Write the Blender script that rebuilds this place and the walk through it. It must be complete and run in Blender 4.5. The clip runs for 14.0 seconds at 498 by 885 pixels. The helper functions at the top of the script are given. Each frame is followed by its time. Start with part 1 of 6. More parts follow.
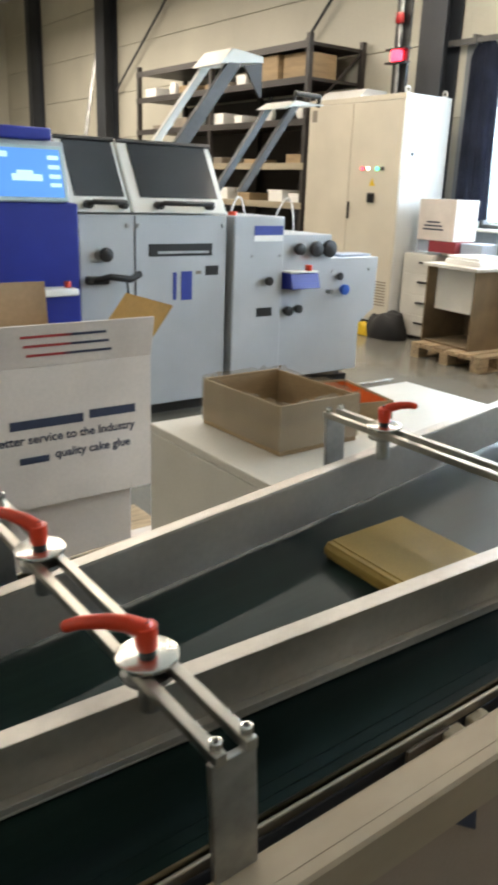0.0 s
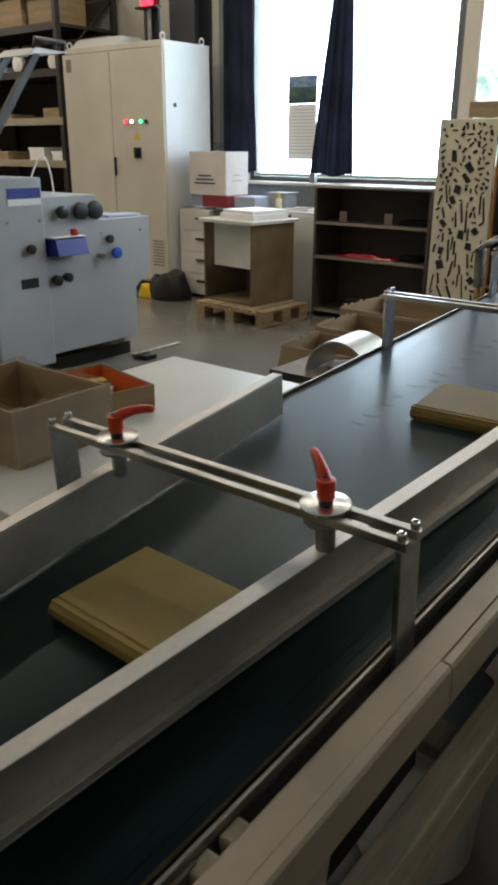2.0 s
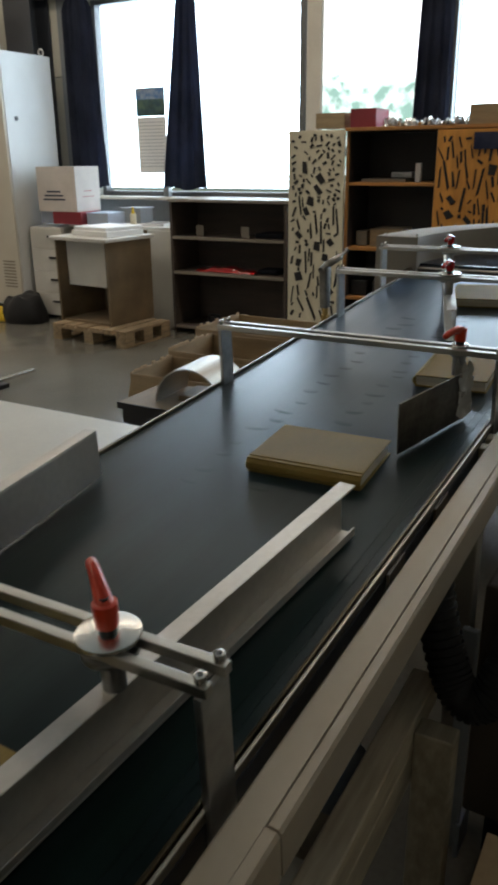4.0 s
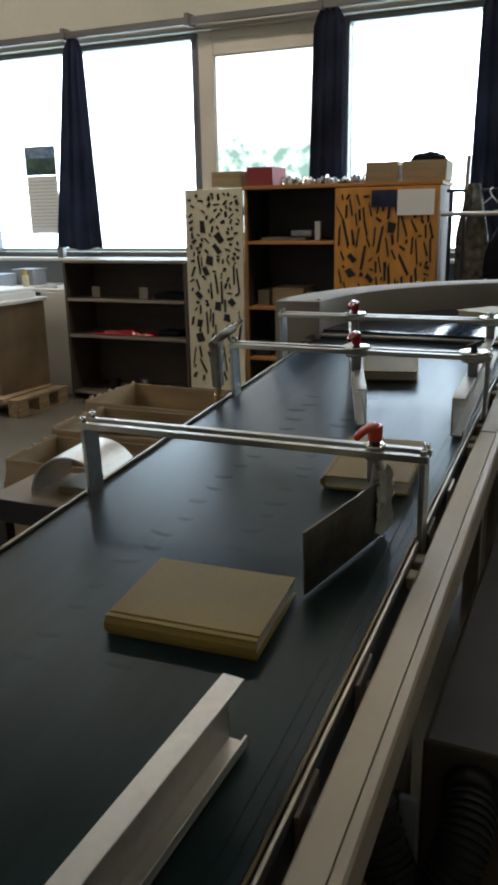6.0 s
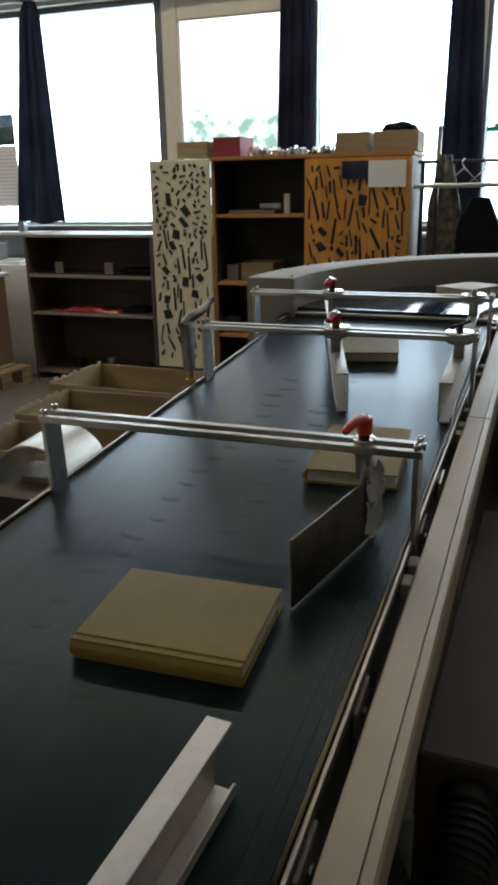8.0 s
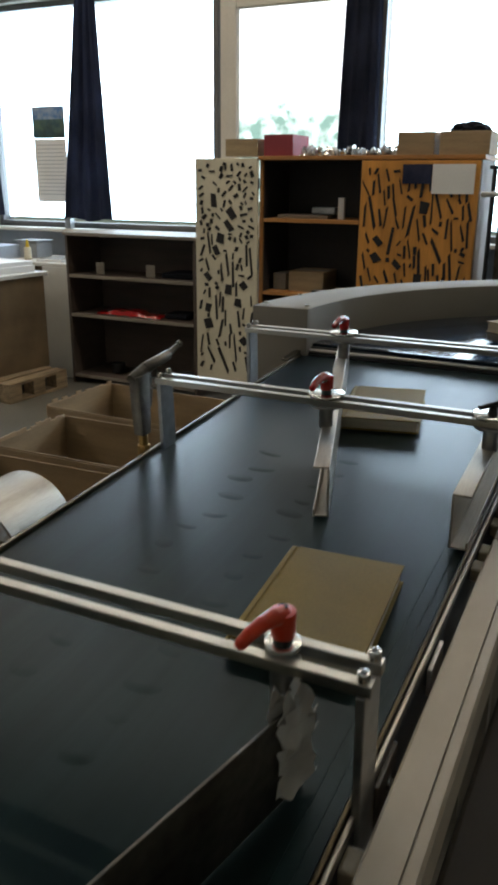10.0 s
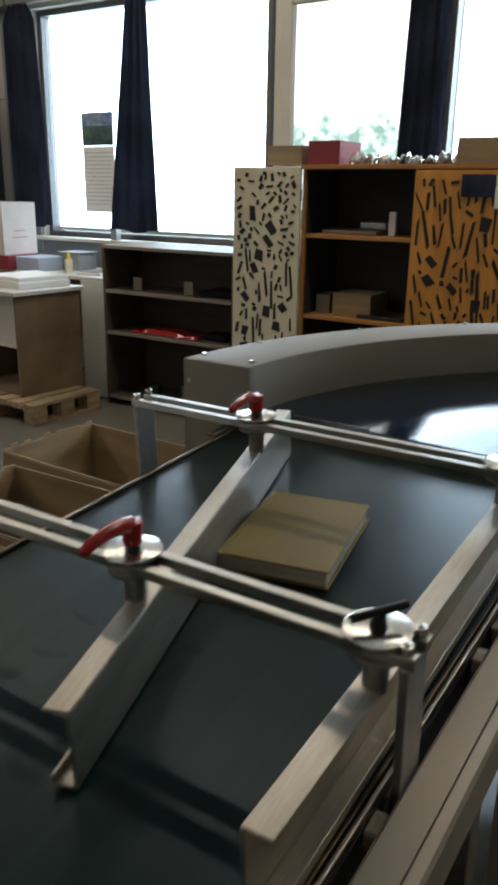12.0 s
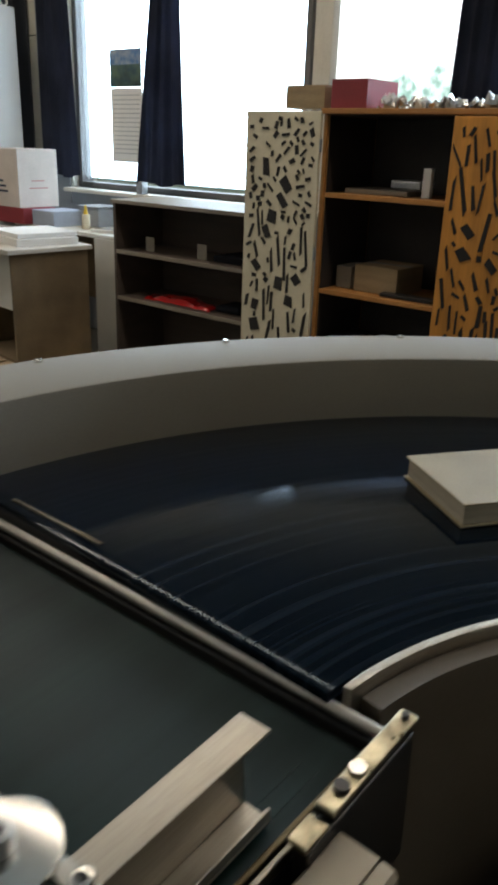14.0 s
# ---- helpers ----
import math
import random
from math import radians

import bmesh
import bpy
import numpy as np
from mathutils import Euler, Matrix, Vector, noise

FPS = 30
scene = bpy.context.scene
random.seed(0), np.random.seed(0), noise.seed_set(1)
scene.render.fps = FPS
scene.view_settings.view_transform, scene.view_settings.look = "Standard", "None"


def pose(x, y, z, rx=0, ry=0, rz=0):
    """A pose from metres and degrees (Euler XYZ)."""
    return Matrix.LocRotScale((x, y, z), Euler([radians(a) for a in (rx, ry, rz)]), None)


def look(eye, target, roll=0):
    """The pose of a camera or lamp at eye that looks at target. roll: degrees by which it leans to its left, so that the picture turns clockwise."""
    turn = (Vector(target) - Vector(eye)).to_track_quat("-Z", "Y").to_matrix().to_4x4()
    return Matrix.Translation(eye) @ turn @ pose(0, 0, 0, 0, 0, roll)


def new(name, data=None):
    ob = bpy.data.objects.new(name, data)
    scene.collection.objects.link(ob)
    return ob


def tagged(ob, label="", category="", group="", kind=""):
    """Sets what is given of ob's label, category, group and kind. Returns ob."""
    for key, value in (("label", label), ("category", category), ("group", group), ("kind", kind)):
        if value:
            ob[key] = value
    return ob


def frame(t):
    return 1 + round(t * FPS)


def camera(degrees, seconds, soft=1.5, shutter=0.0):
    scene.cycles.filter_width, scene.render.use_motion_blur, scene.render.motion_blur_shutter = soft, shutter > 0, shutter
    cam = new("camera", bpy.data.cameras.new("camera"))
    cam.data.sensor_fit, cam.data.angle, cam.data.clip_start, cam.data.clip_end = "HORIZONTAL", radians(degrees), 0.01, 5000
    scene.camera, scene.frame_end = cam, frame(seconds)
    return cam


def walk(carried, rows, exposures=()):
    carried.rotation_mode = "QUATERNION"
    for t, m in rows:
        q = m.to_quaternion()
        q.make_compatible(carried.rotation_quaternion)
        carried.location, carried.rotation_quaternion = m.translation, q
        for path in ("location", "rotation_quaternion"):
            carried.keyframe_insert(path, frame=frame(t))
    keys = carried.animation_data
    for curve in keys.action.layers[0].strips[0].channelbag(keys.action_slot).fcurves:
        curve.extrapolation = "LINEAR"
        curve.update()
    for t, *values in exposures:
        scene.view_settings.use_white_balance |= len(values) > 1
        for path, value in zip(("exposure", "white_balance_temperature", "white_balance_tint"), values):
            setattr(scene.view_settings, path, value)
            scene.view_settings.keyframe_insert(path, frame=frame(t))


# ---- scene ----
cam = camera(35.7, 14.0, soft=3.5, shutter=0.4)
PATH = [
    (0, (0.433, 0.722, 1.449), (1.567, 2.246, 0.824), 2.1),
    (0.5, (0.519, 0.757, 1.444), (1.778, 2.177, 0.815), 2.1),
    (1, (0.581, 0.773, 1.451), (1.949, 2.083, 0.807), 1.4),
    (1.5, (0.618, 0.779, 1.453), (2.065, 2.006, 0.821), 0.1),
    (2, (0.691, 0.822, 1.452), (2.153, 1.985, 0.738), 0.2),
    (2.5, (0.77, 0.862, 1.451), (2.262, 2.007, 0.77), -0.6),
    (3, (0.809, 0.866, 1.462), (2.363, 1.955, 0.83), -0.6),
    (3.5, (0.858, 0.862, 1.46), (2.462, 1.842, 0.775), 0.2),
    (4, (0.926, 0.858, 1.461), (2.563, 1.776, 0.772), -0.6),
    (6.5, (1.286, 0.972, 1.467), (3.072, 1.679, 0.909), -1.5),
    (7, (1.294, 0.986, 1.466), (3.081, 1.66, 0.873), -2.1),
    (7.5, (1.308, 1.001, 1.464), (3.097, 1.648, 0.847), -1.4),
    (8, (1.342, 1.002, 1.465), (3.124, 1.66, 0.838), -1.0),
    (10.5, (1.967, 0.99, 1.502), (3.672, 1.82, 0.866), 0.6),
    (11, (2.096, 0.992, 1.508), (3.798, 1.816, 0.857), 0.6),
    (11.5, (2.283, 0.97, 1.516), (3.915, 1.934, 0.879), 1.1),
    (12, (2.465, 0.932, 1.513), (4.074, 1.949, 0.896), 0.9),
    (12.5, (2.699, 0.918, 1.514), (4.24, 2.044, 0.916), 1.0),
    (13, (2.892, 0.914, 1.541), (4.353, 2.117, 0.894), 0.9),
    (13.5, (3.112, 0.905, 1.514), (4.537, 2.104, 0.785), -0.6),
    (14, (3.278, 0.897, 1.5), (4.721, 2.079, 0.778), 2.0),
]
walk(cam, [(t, look(eye, target, roll)) for t, eye, target, roll in PATH],
     exposures=[(0.0, 1.5), (0.6, 1.1), (1.0, 0.7), (1.5, 0.42), (2.0, 0.36), (2.5, 0.30), (3.2, 0.12), (4.0, 0.06), (11.0, 0.0), (14.0, 0.04)])

# ---- world and light ----
world = bpy.data.worlds.new("world")
scene.world = world
world.use_nodes = True
wn = world.node_tree.nodes
sky = wn.new("ShaderNodeTexSky")
sky.sky_type, sky.sun_disc = "NISHITA", False
sky.sun_elevation, sky.sun_rotation = radians(42), radians(100)
wn["Background"].inputs["Strength"].default_value = 0.12
world.node_tree.links.new(sky.outputs[0], wn["Background"].inputs[0])

sun = new("sun", bpy.data.lights.new("sun", "SUN"))
sun.data.energy, sun.data.angle, sun.data.color = 1.0, radians(10), (1, 0.96, 0.9)
sun.matrix_world = look((0, 0, 8), (-1.5, -8, -1.0))


def area(name, m, sx, sy, power, color):
    lamp = new(name, bpy.data.lights.new(name, "AREA"))
    lamp.data.shape, lamp.data.size, lamp.data.size_y = "RECTANGLE", sx, sy
    lamp.data.energy, lamp.data.color = power, color
    lamp.matrix_world = m
    return lamp


DAY = (0.62, 0.82, 1.0)
DAYLIGHT = 29.0      # watts per square metre of window
for y0, y1 in ((3.98, 6.16), (1.62, 2.66), (0.05, 1.42)):
    area("window_daylight", look((7.56, (y0 + y1) / 2, 2.03), (0, (y0 + y1) / 2, 2.03)), y1 - y0, 1.66,
         DAYLIGHT * (y1 - y0) * 1.66, DAY)
WARM = (1.0, 0.88, 0.73)
TUBES = 6.5         # watts of each metre of ceiling tube

# ---- materials ----


def mat(name, color, rough=0.5, metal=0.0, grain=40.0, amount=0.12, bump=0.1, stain=2.0, stain_amount=0.12,
        stretch=(1, 1, 1), coat=0.0, color2=None, rough_var=0.12, spec=0.5, vary=0.0):
    """A surface with fine grain, broad stains, roughness variation and relief, in object metres."""
    m = bpy.data.materials.new(name)
    m.use_nodes = True
    n, l = m.node_tree.nodes, m.node_tree.links
    b = n["Principled BSDF"]
    co = n.new("ShaderNodeTexCoord")
    mp = n.new("ShaderNodeMapping")
    mp.inputs["Scale"].default_value = stretch
    l.new(co.outputs["Object"], mp.inputs["Vector"])
    fine = n.new("ShaderNodeTexNoise")
    fine.inputs["Scale"].default_value, fine.inputs["Detail"].default_value = grain, 6
    broad = n.new("ShaderNodeTexNoise")
    broad.inputs["Scale"].default_value, broad.inputs["Detail"].default_value = stain, 4
    for t in (fine, broad):
        l.new(mp.outputs[0], t.inputs["Vector"])
    mix1 = n.new("ShaderNodeMix")
    mix1.data_type = "RGBA"
    c2 = color2 or tuple(c * 0.72 for c in color)
    mix1.inputs[6].default_value, mix1.inputs[7].default_value = (*color, 1), (*c2, 1)
    r1 = n.new("ShaderNodeMapRange")
    r1.inputs["From Min"].default_value, r1.inputs["From Max"].default_value = 0.35, 0.7
    r1.inputs["To Max"].default_value = min(1, amount * 4)
    l.new(fine.outputs[0], r1.inputs[0])
    l.new(r1.outputs[0], mix1.inputs[0])
    mix2 = n.new("ShaderNodeMix")
    mix2.data_type, mix2.blend_type = "RGBA", "MULTIPLY"
    r2 = n.new("ShaderNodeMapRange")
    r2.inputs["From Min"].default_value, r2.inputs["From Max"].default_value = 0.3, 0.7
    r2.inputs["To Min"].default_value, r2.inputs["To Max"].default_value = 1 - stain_amount * 2, 1 + stain_amount
    l.new(broad.outputs[0], r2.inputs[0])
    mix2.inputs[0].default_value = 1
    l.new(mix1.outputs[2], mix2.inputs[6])
    cmb = n.new("ShaderNodeCombineColor")
    for i in range(3):
        l.new(r2.outputs[0], cmb.inputs[i])
    l.new(cmb.outputs[0], mix2.inputs[7])
    last = mix2.outputs[2]
    if vary:
        info = n.new("ShaderNodeObjectInfo")
        hs = n.new("ShaderNodeHueSaturation")
        rv = n.new("ShaderNodeMapRange")
        rv.inputs["To Min"].default_value, rv.inputs["To Max"].default_value = 1 - vary, 1 + vary
        l.new(info.outputs["Random"], rv.inputs[0])
        l.new(rv.outputs[0], hs.inputs["Value"])
        l.new(last, hs.inputs["Color"])
        last = hs.outputs[0]
    l.new(last, b.inputs["Base Color"])
    b.inputs["Metallic"].default_value = metal
    b.inputs["Specular IOR Level"].default_value = spec
    b.inputs["Coat Weight"].default_value = coat
    rr = n.new("ShaderNodeMapRange")
    rr.inputs["To Min"].default_value, rr.inputs["To Max"].default_value = max(0.03, rough - rough_var), min(1, rough + rough_var)
    l.new(broad.outputs[0], rr.inputs[0])
    l.new(rr.outputs[0], b.inputs["Roughness"])
    if bump:
        bp = n.new("ShaderNodeBump")
        bp.inputs["Strength"].default_value, bp.inputs["Distance"].default_value = bump, 0.002
        l.new(fine.outputs[0], bp.inputs["Height"])
        l.new(bp.outputs[0], b.inputs["Normal"])
    return m


def glow(name, color, strength):
    m = bpy.data.materials.new(name)
    m.use_nodes = True
    b = m.node_tree.nodes["Principled BSDF"]
    b.inputs["Base Color"].default_value = (*color, 1)
    b.inputs["Emission Color"].default_value = (*color, 1)
    b.inputs["Emission Strength"].default_value = strength
    return m


def glass_mat(name, tint=(1, 1, 1), rough=0.0):
    m = bpy.data.materials.new(name)
    m.use_nodes = True
    b = m.node_tree.nodes["Principled BSDF"]
    b.inputs["Base Color"].default_value = (*tint, 1)
    b.inputs["Transmission Weight"].default_value = 1
    b.inputs["Roughness"].default_value, b.inputs["IOR"].default_value = rough, 1.45
    return m


M_FLOOR = mat("floor_concrete", (0.17, 0.16, 0.135), 0.20, grain=60, amount=0.12, stain=1.1, stain_amount=0.09, bump=0.02, rough_var=0.05)
M_WALL = mat("cream_panel", (0.53, 0.51, 0.43), 0.6, grain=30, amount=0.04, stain=0.8, stain_amount=0.07, bump=0.03)
M_WALLGREY = mat("grey_wall_paint", (0.27, 0.29, 0.31), 0.6, grain=30, amount=0.06, stain=1.0, stain_amount=0.1, bump=0.05)
M_CEIL = mat("ceiling_sheet", (0.50, 0.48, 0.43), 0.6, grain=20, amount=0.05, stain_amount=0.05)
M_COLUMN = mat("dark_steel_paint", (0.035, 0.04, 0.05), 0.5, grain=60, amount=0.1)
M_FRAME = mat("window_frame_paint", (0.62, 0.58, 0.50), 0.4, grain=60, amount=0.05, stain_amount=0.06)
M_DARKFRAME = mat("window_dark_profile", (0.13, 0.128, 0.125), 0.4, grain=60, amount=0.05)
M_GLASS = glass_mat("window_glass")
M_CURTAIN = mat("navy_curtain_cloth", (0.040, 0.047, 0.074), 0.9, grain=300, amount=0.2, bump=0.3, stain=3, stain_amount=0.2, spec=0.1)
M_MACHINE = mat("machine_grey_paint", (0.42, 0.44, 0.46), 0.42, grain=250, amount=0.05, bump=0.06, stain=1.8, stain_amount=0.07)
M_HOOD = mat("machine_white_paint", (0.66, 0.66, 0.62), 0.4, grain=250, amount=0.04, bump=0.05, stain_amount=0.05)
M_BLUE = mat("machine_blue_paint", (0.010, 0.022, 0.25), 0.4, grain=250, amount=0.06, bump=0.06)
M_BLUELABEL = mat("blue_label_print", (0.02, 0.04, 0.28), 0.4, bump=0)
M_SMOKED = mat("smoked_guard_pane", (0.03, 0.032, 0.035), 0.08, grain=4, amount=0.1, bump=0, spec=0.7)
M_BLACK = mat("black_plastic", (0.012, 0.012, 0.013), 0.4, grain=200, amount=0.1, bump=0.05)
M_RUBBER = mat("black_rubber", (0.01, 0.01, 0.011), 0.75, grain=200, amount=0.1, bump=0.1)
M_RED = mat("red_orange_plastic", (0.62, 0.045, 0.012), 0.3, grain=120, amount=0.05, bump=0.03, coat=0.2)
M_RED_DARK = mat("deep_red_plastic", (0.38, 0.012, 0.012), 0.22, grain=120, amount=0.05, bump=0.03, coat=0.3)
M_ALU = mat("brushed_aluminium", (0.38, 0.315, 0.235), 0.5, 0.30, grain=25, amount=0.03, bump=0.01, stretch=(1.5, 3, 3), stain=4.0, stain_amount=0.07)
M_ALUY = mat("brushed_aluminium_bar", (0.48, 0.47, 0.43), 0.32, 1.0, grain=25, amount=0.14, bump=0.08, stretch=(40, 1.5, 40), stain=1.2, stain_amount=0.12)
M_TURNED = mat("turned_steel_disc", (0.72, 0.71, 0.68), 0.24, 1.0, grain=60, amount=0.1, bump=0.05, stain_amount=0.08)
M_STEEL = mat("zinc_plated_steel", (0.46, 0.47, 0.47), 0.38, 1.0, grain=60, amount=0.2, bump=0.05, stain=6, stain_amount=0.2)
M_WORNSTEEL = mat("worn_steel_strip", (0.20, 0.175, 0.13), 0.36, 1.0, grain=50, amount=0.3, bump=0.15, stretch=(1, 8, 8), stain=5, stain_amount=0.3)
M_GUIDE = mat("guide_dull_steel", (0.58, 0.55, 0.505), 0.42, 0.75, grain=90, amount=0.08, bump=0.05, stain=4, stain_amount=0.12, spec=0.6)
M_GUIDESTEEL = mat("guide_satin_steel", (0.44, 0.40, 0.34), 0.42, 1.0, grain=40, amount=0.12, bump=0.05, stretch=(1, 10, 10), stain=3, stain_amount=0.12)
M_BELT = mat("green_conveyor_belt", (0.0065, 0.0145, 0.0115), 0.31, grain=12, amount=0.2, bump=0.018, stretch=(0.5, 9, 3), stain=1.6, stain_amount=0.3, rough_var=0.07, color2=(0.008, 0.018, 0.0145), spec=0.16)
# blue sheen and specular tint put the window light's reflection into the belt
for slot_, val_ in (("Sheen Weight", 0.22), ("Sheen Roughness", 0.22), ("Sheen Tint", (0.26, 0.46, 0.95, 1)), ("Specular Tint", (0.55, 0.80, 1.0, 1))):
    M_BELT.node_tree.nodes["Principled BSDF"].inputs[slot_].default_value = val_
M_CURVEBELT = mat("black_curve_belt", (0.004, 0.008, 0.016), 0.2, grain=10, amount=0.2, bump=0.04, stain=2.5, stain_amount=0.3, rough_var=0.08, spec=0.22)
# same window reflection painted into the curve belt as blue sheen and tint
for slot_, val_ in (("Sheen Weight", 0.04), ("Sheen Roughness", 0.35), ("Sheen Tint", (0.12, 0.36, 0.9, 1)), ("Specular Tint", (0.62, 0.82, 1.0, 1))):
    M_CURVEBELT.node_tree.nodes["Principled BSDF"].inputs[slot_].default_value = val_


def rub_marks(m, rings):
    """Fine rub marks that run round the object's upright axis, in roughness, relief and colour."""
    n, l = m.node_tree.nodes, m.node_tree.links
    b = n["Principled BSDF"]
    co = n.new("ShaderNodeTexCoord")
    flat = n.new("ShaderNodeVectorMath")
    flat.operation = "MULTIPLY"
    flat.inputs[1].default_value = (1, 1, 0)
    l.new(co.outputs["Object"], flat.inputs[0])
    rad = n.new("ShaderNodeVectorMath")
    rad.operation = "LENGTH"
    l.new(flat.outputs[0], rad.inputs[0])
    wob = n.new("ShaderNodeTexNoise")
    wob.inputs["Scale"].default_value = 3.0
    l.new(co.outputs["Object"], wob.inputs["Vector"])
    add = n.new("ShaderNodeMath")
    add.operation = "MULTIPLY_ADD"
    add.inputs[1].default_value = 0.01
    l.new(wob.outputs[0], add.inputs[0])
    l.new(rad.outputs["Value"], add.inputs[2])
    lines = n.new("ShaderNodeTexNoise")
    lines.noise_dimensions = "1D"
    lines.inputs["Scale"].default_value, lines.inputs["Detail"].default_value = rings, 5
    l.new(add.outputs[0], lines.inputs["W"])
    mr = n.new("ShaderNodeMapRange")
    mr.inputs["From Min"].default_value, mr.inputs["From Max"].default_value = 0.35, 0.65
    mr.inputs["To Min"].default_value, mr.inputs["To Max"].default_value = 0.06, 0.13
    l.new(lines.outputs[0], mr.inputs[0])
    l.new(mr.outputs[0], b.inputs["Roughness"])
    worn = n.new("ShaderNodeMapRange")
    worn.inputs["From Min"].default_value, worn.inputs["From Max"].default_value = 0.5, 0.72
    worn.inputs["To Max"].default_value = 0.38
    l.new(lines.outputs[0], worn.inputs[0])
    tint = n.new("ShaderNodeMix")
    tint.data_type = "RGBA"
    tint.inputs[6].default_value, tint.inputs[7].default_value = (0.003, 0.006, 0.011, 1), (0.020, 0.031, 0.046, 1)
    l.new(worn.outputs[0], tint.inputs[0])
    l.new(tint.outputs[2], b.inputs["Base Color"])
    bp = n.new("ShaderNodeBump")
    bp.inputs["Strength"].default_value, bp.inputs["Distance"].default_value = 0.09, 0.002
    l.new(lines.outputs[0], bp.inputs["Height"])
    l.new(bp.outputs[0], b.inputs["Normal"])


rub_marks(M_CURVEBELT, 80.0)
M_HOUSING = mat("housing_grey_paint", (0.255, 0.228, 0.190), 0.68, grain=300, amount=0.06, bump=0.1, stain=1.5, stain_amount=0.06)
M_CARD = mat("cardboard", (0.35, 0.25, 0.14), 0.8, grain=60, amount=0.12, bump=0.2, stretch=(1, 1, 6), stain=3, stain_amount=0.14, vary=0.12)
M_CARDIN = mat("cardboard_inner", (0.40, 0.27, 0.15), 0.8, grain=60, amount=0.1, bump=0.15, stain=3, stain_amount=0.12)
M_WHITECARD = mat("white_printed_card", (0.66, 0.59, 0.53), 0.65, grain=80, amount=0.06, bump=0.08, stain=3, stain_amount=0.08)
M_TABLE = mat("white_laminate", (0.70, 0.67, 0.60), 0.4, grain=120, amount=0.05, bump=0.02, stain=2, stain_amount=0.08)
M_WHITE = mat("white_paper", (0.78, 0.77, 0.74), 0.6, grain=100, amount=0.04, bump=0.03, stain_amount=0.05)
M_CABINET = mat("cabinet_beige_paint", (0.60, 0.55, 0.45), 0.45, grain=250, amount=0.04, bump=0.05, stain_amount=0.05)
M_CABSIDE = mat("cabinet_side_grey_paint", (0.62, 0.62, 0.60), 0.4, grain=250, amount=0.04, bump=0.05, stain_amount=0.05)
M_CHIP = mat("particle_board", (0.225, 0.16, 0.09), 0.75, grain=150, amount=0.3, bump=0.25, stain=4, stain_amount=0.16)
# inside of the tall cabinet, its shade put into a near-black colour
M_CABIN = mat("cabinet_inner_shade", (0.030, 0.026, 0.026), 0.6, grain=40, amount=0.15, bump=0.05)
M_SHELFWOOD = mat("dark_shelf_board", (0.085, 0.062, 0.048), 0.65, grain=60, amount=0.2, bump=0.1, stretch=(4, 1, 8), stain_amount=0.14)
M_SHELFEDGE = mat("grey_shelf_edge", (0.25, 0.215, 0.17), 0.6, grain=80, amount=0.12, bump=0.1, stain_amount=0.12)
M_CREAMDOOR = mat("cream_door_paint", (0.68, 0.62, 0.46), 0.55, grain=80, amount=0.06, bump=0.05, stain=3, stain_amount=0.08)
M_ORANGE = mat("orange_wood_door", (0.62, 0.27, 0.045), 0.5, grain=18, amount=0.14, bump=0.08, stretch=(6, 6, 0.7), stain=2, stain_amount=0.14)
M_ORANGEEDGE = mat("orange_wood_edge", (0.42, 0.19, 0.05), 0.5, grain=30, amount=0.16, bump=0.08, stretch=(6, 0.8, 6), stain_amount=0.12)
M_STICK = mat("black_foam_offcut", (0.014, 0.013, 0.014), 0.8, grain=120, amount=0.1, bump=0.1)
M_PALLET = mat("pale_pallet_wood", (0.40, 0.29, 0.17), 0.75, grain=14, amount=0.22, bump=0.3, stretch=(1, 8, 8), stain=4, stain_amount=0.22, vary=0.14)
M_BEAM = mat("planed_pine_beam", (0.40, 0.34, 0.245), 0.7, grain=14, amount=0.12, bump=0.1, stretch=(1, 9, 5), stain=5, stain_amount=0.14, vary=0.1)
M_RACK = mat("rack_dark_steel", (0.035, 0.03, 0.028), 0.5, grain=80, amount=0.12)
M_RACKSHELF = mat("rack_shelf_board", (0.36, 0.31, 0.22), 0.7, grain=40, amount=0.14, stretch=(6, 1, 6), stain_amount=0.12)
M_BOOKTAN = mat("tan_book_cloth", (0.245, 0.170, 0.042), 0.65, grain=400, amount=0.12, bump=0.2, stain=6, stain_amount=0.1, spec=0.25)
M_BOOKGREY = mat("grey_book_board", (0.40, 0.33, 0.21), 0.6, grain=300, amount=0.1, bump=0.12, stain=6, stain_amount=0.1)
M_PAGES = mat("book_page_edges", (0.62, 0.56, 0.44), 0.8, grain=40, amount=0.2, bump=0.3, stretch=(1, 1, 60))
M_BRASS = mat("worn_brass", (0.55, 0.36, 0.12), 0.35, 1.0, grain=60, amount=0.2, bump=0.05)
M_ORANGEBOX = mat("orange_card_lining", (0.70, 0.14, 0.02), 0.6, grain=60, amount=0.08, bump=0.05)
M_REDBOX = mat("red_card_box", (0.27, 0.03, 0.04), 0.6, grain=60, amount=0.08, bump=0.05)
M_BLUEBOX = mat("pale_blue_card", (0.42, 0.48, 0.58), 0.5, grain=60, amount=0.06, bump=0.05)
M_YELLOW = mat("yellow_warning_print", (0.75, 0.50, 0.02), 0.5, bump=0)
M_INK = mat("dark_blue_ink", (0.02, 0.03, 0.07), 0.6, bump=0)
M_REDINK = mat("red_ink", (0.42, 0.04, 0.04), 0.6, bump=0)
M_GREENPL = mat("green_plastic", (0.02, 0.42, 0.33), 0.4, bump=0)
M_CAMO = mat("mottled_cloth", (0.05, 0.045, 0.035), 0.9, grain=22, amount=0.25, color2=(0.16, 0.14, 0.11), bump=0.2, spec=0.1)
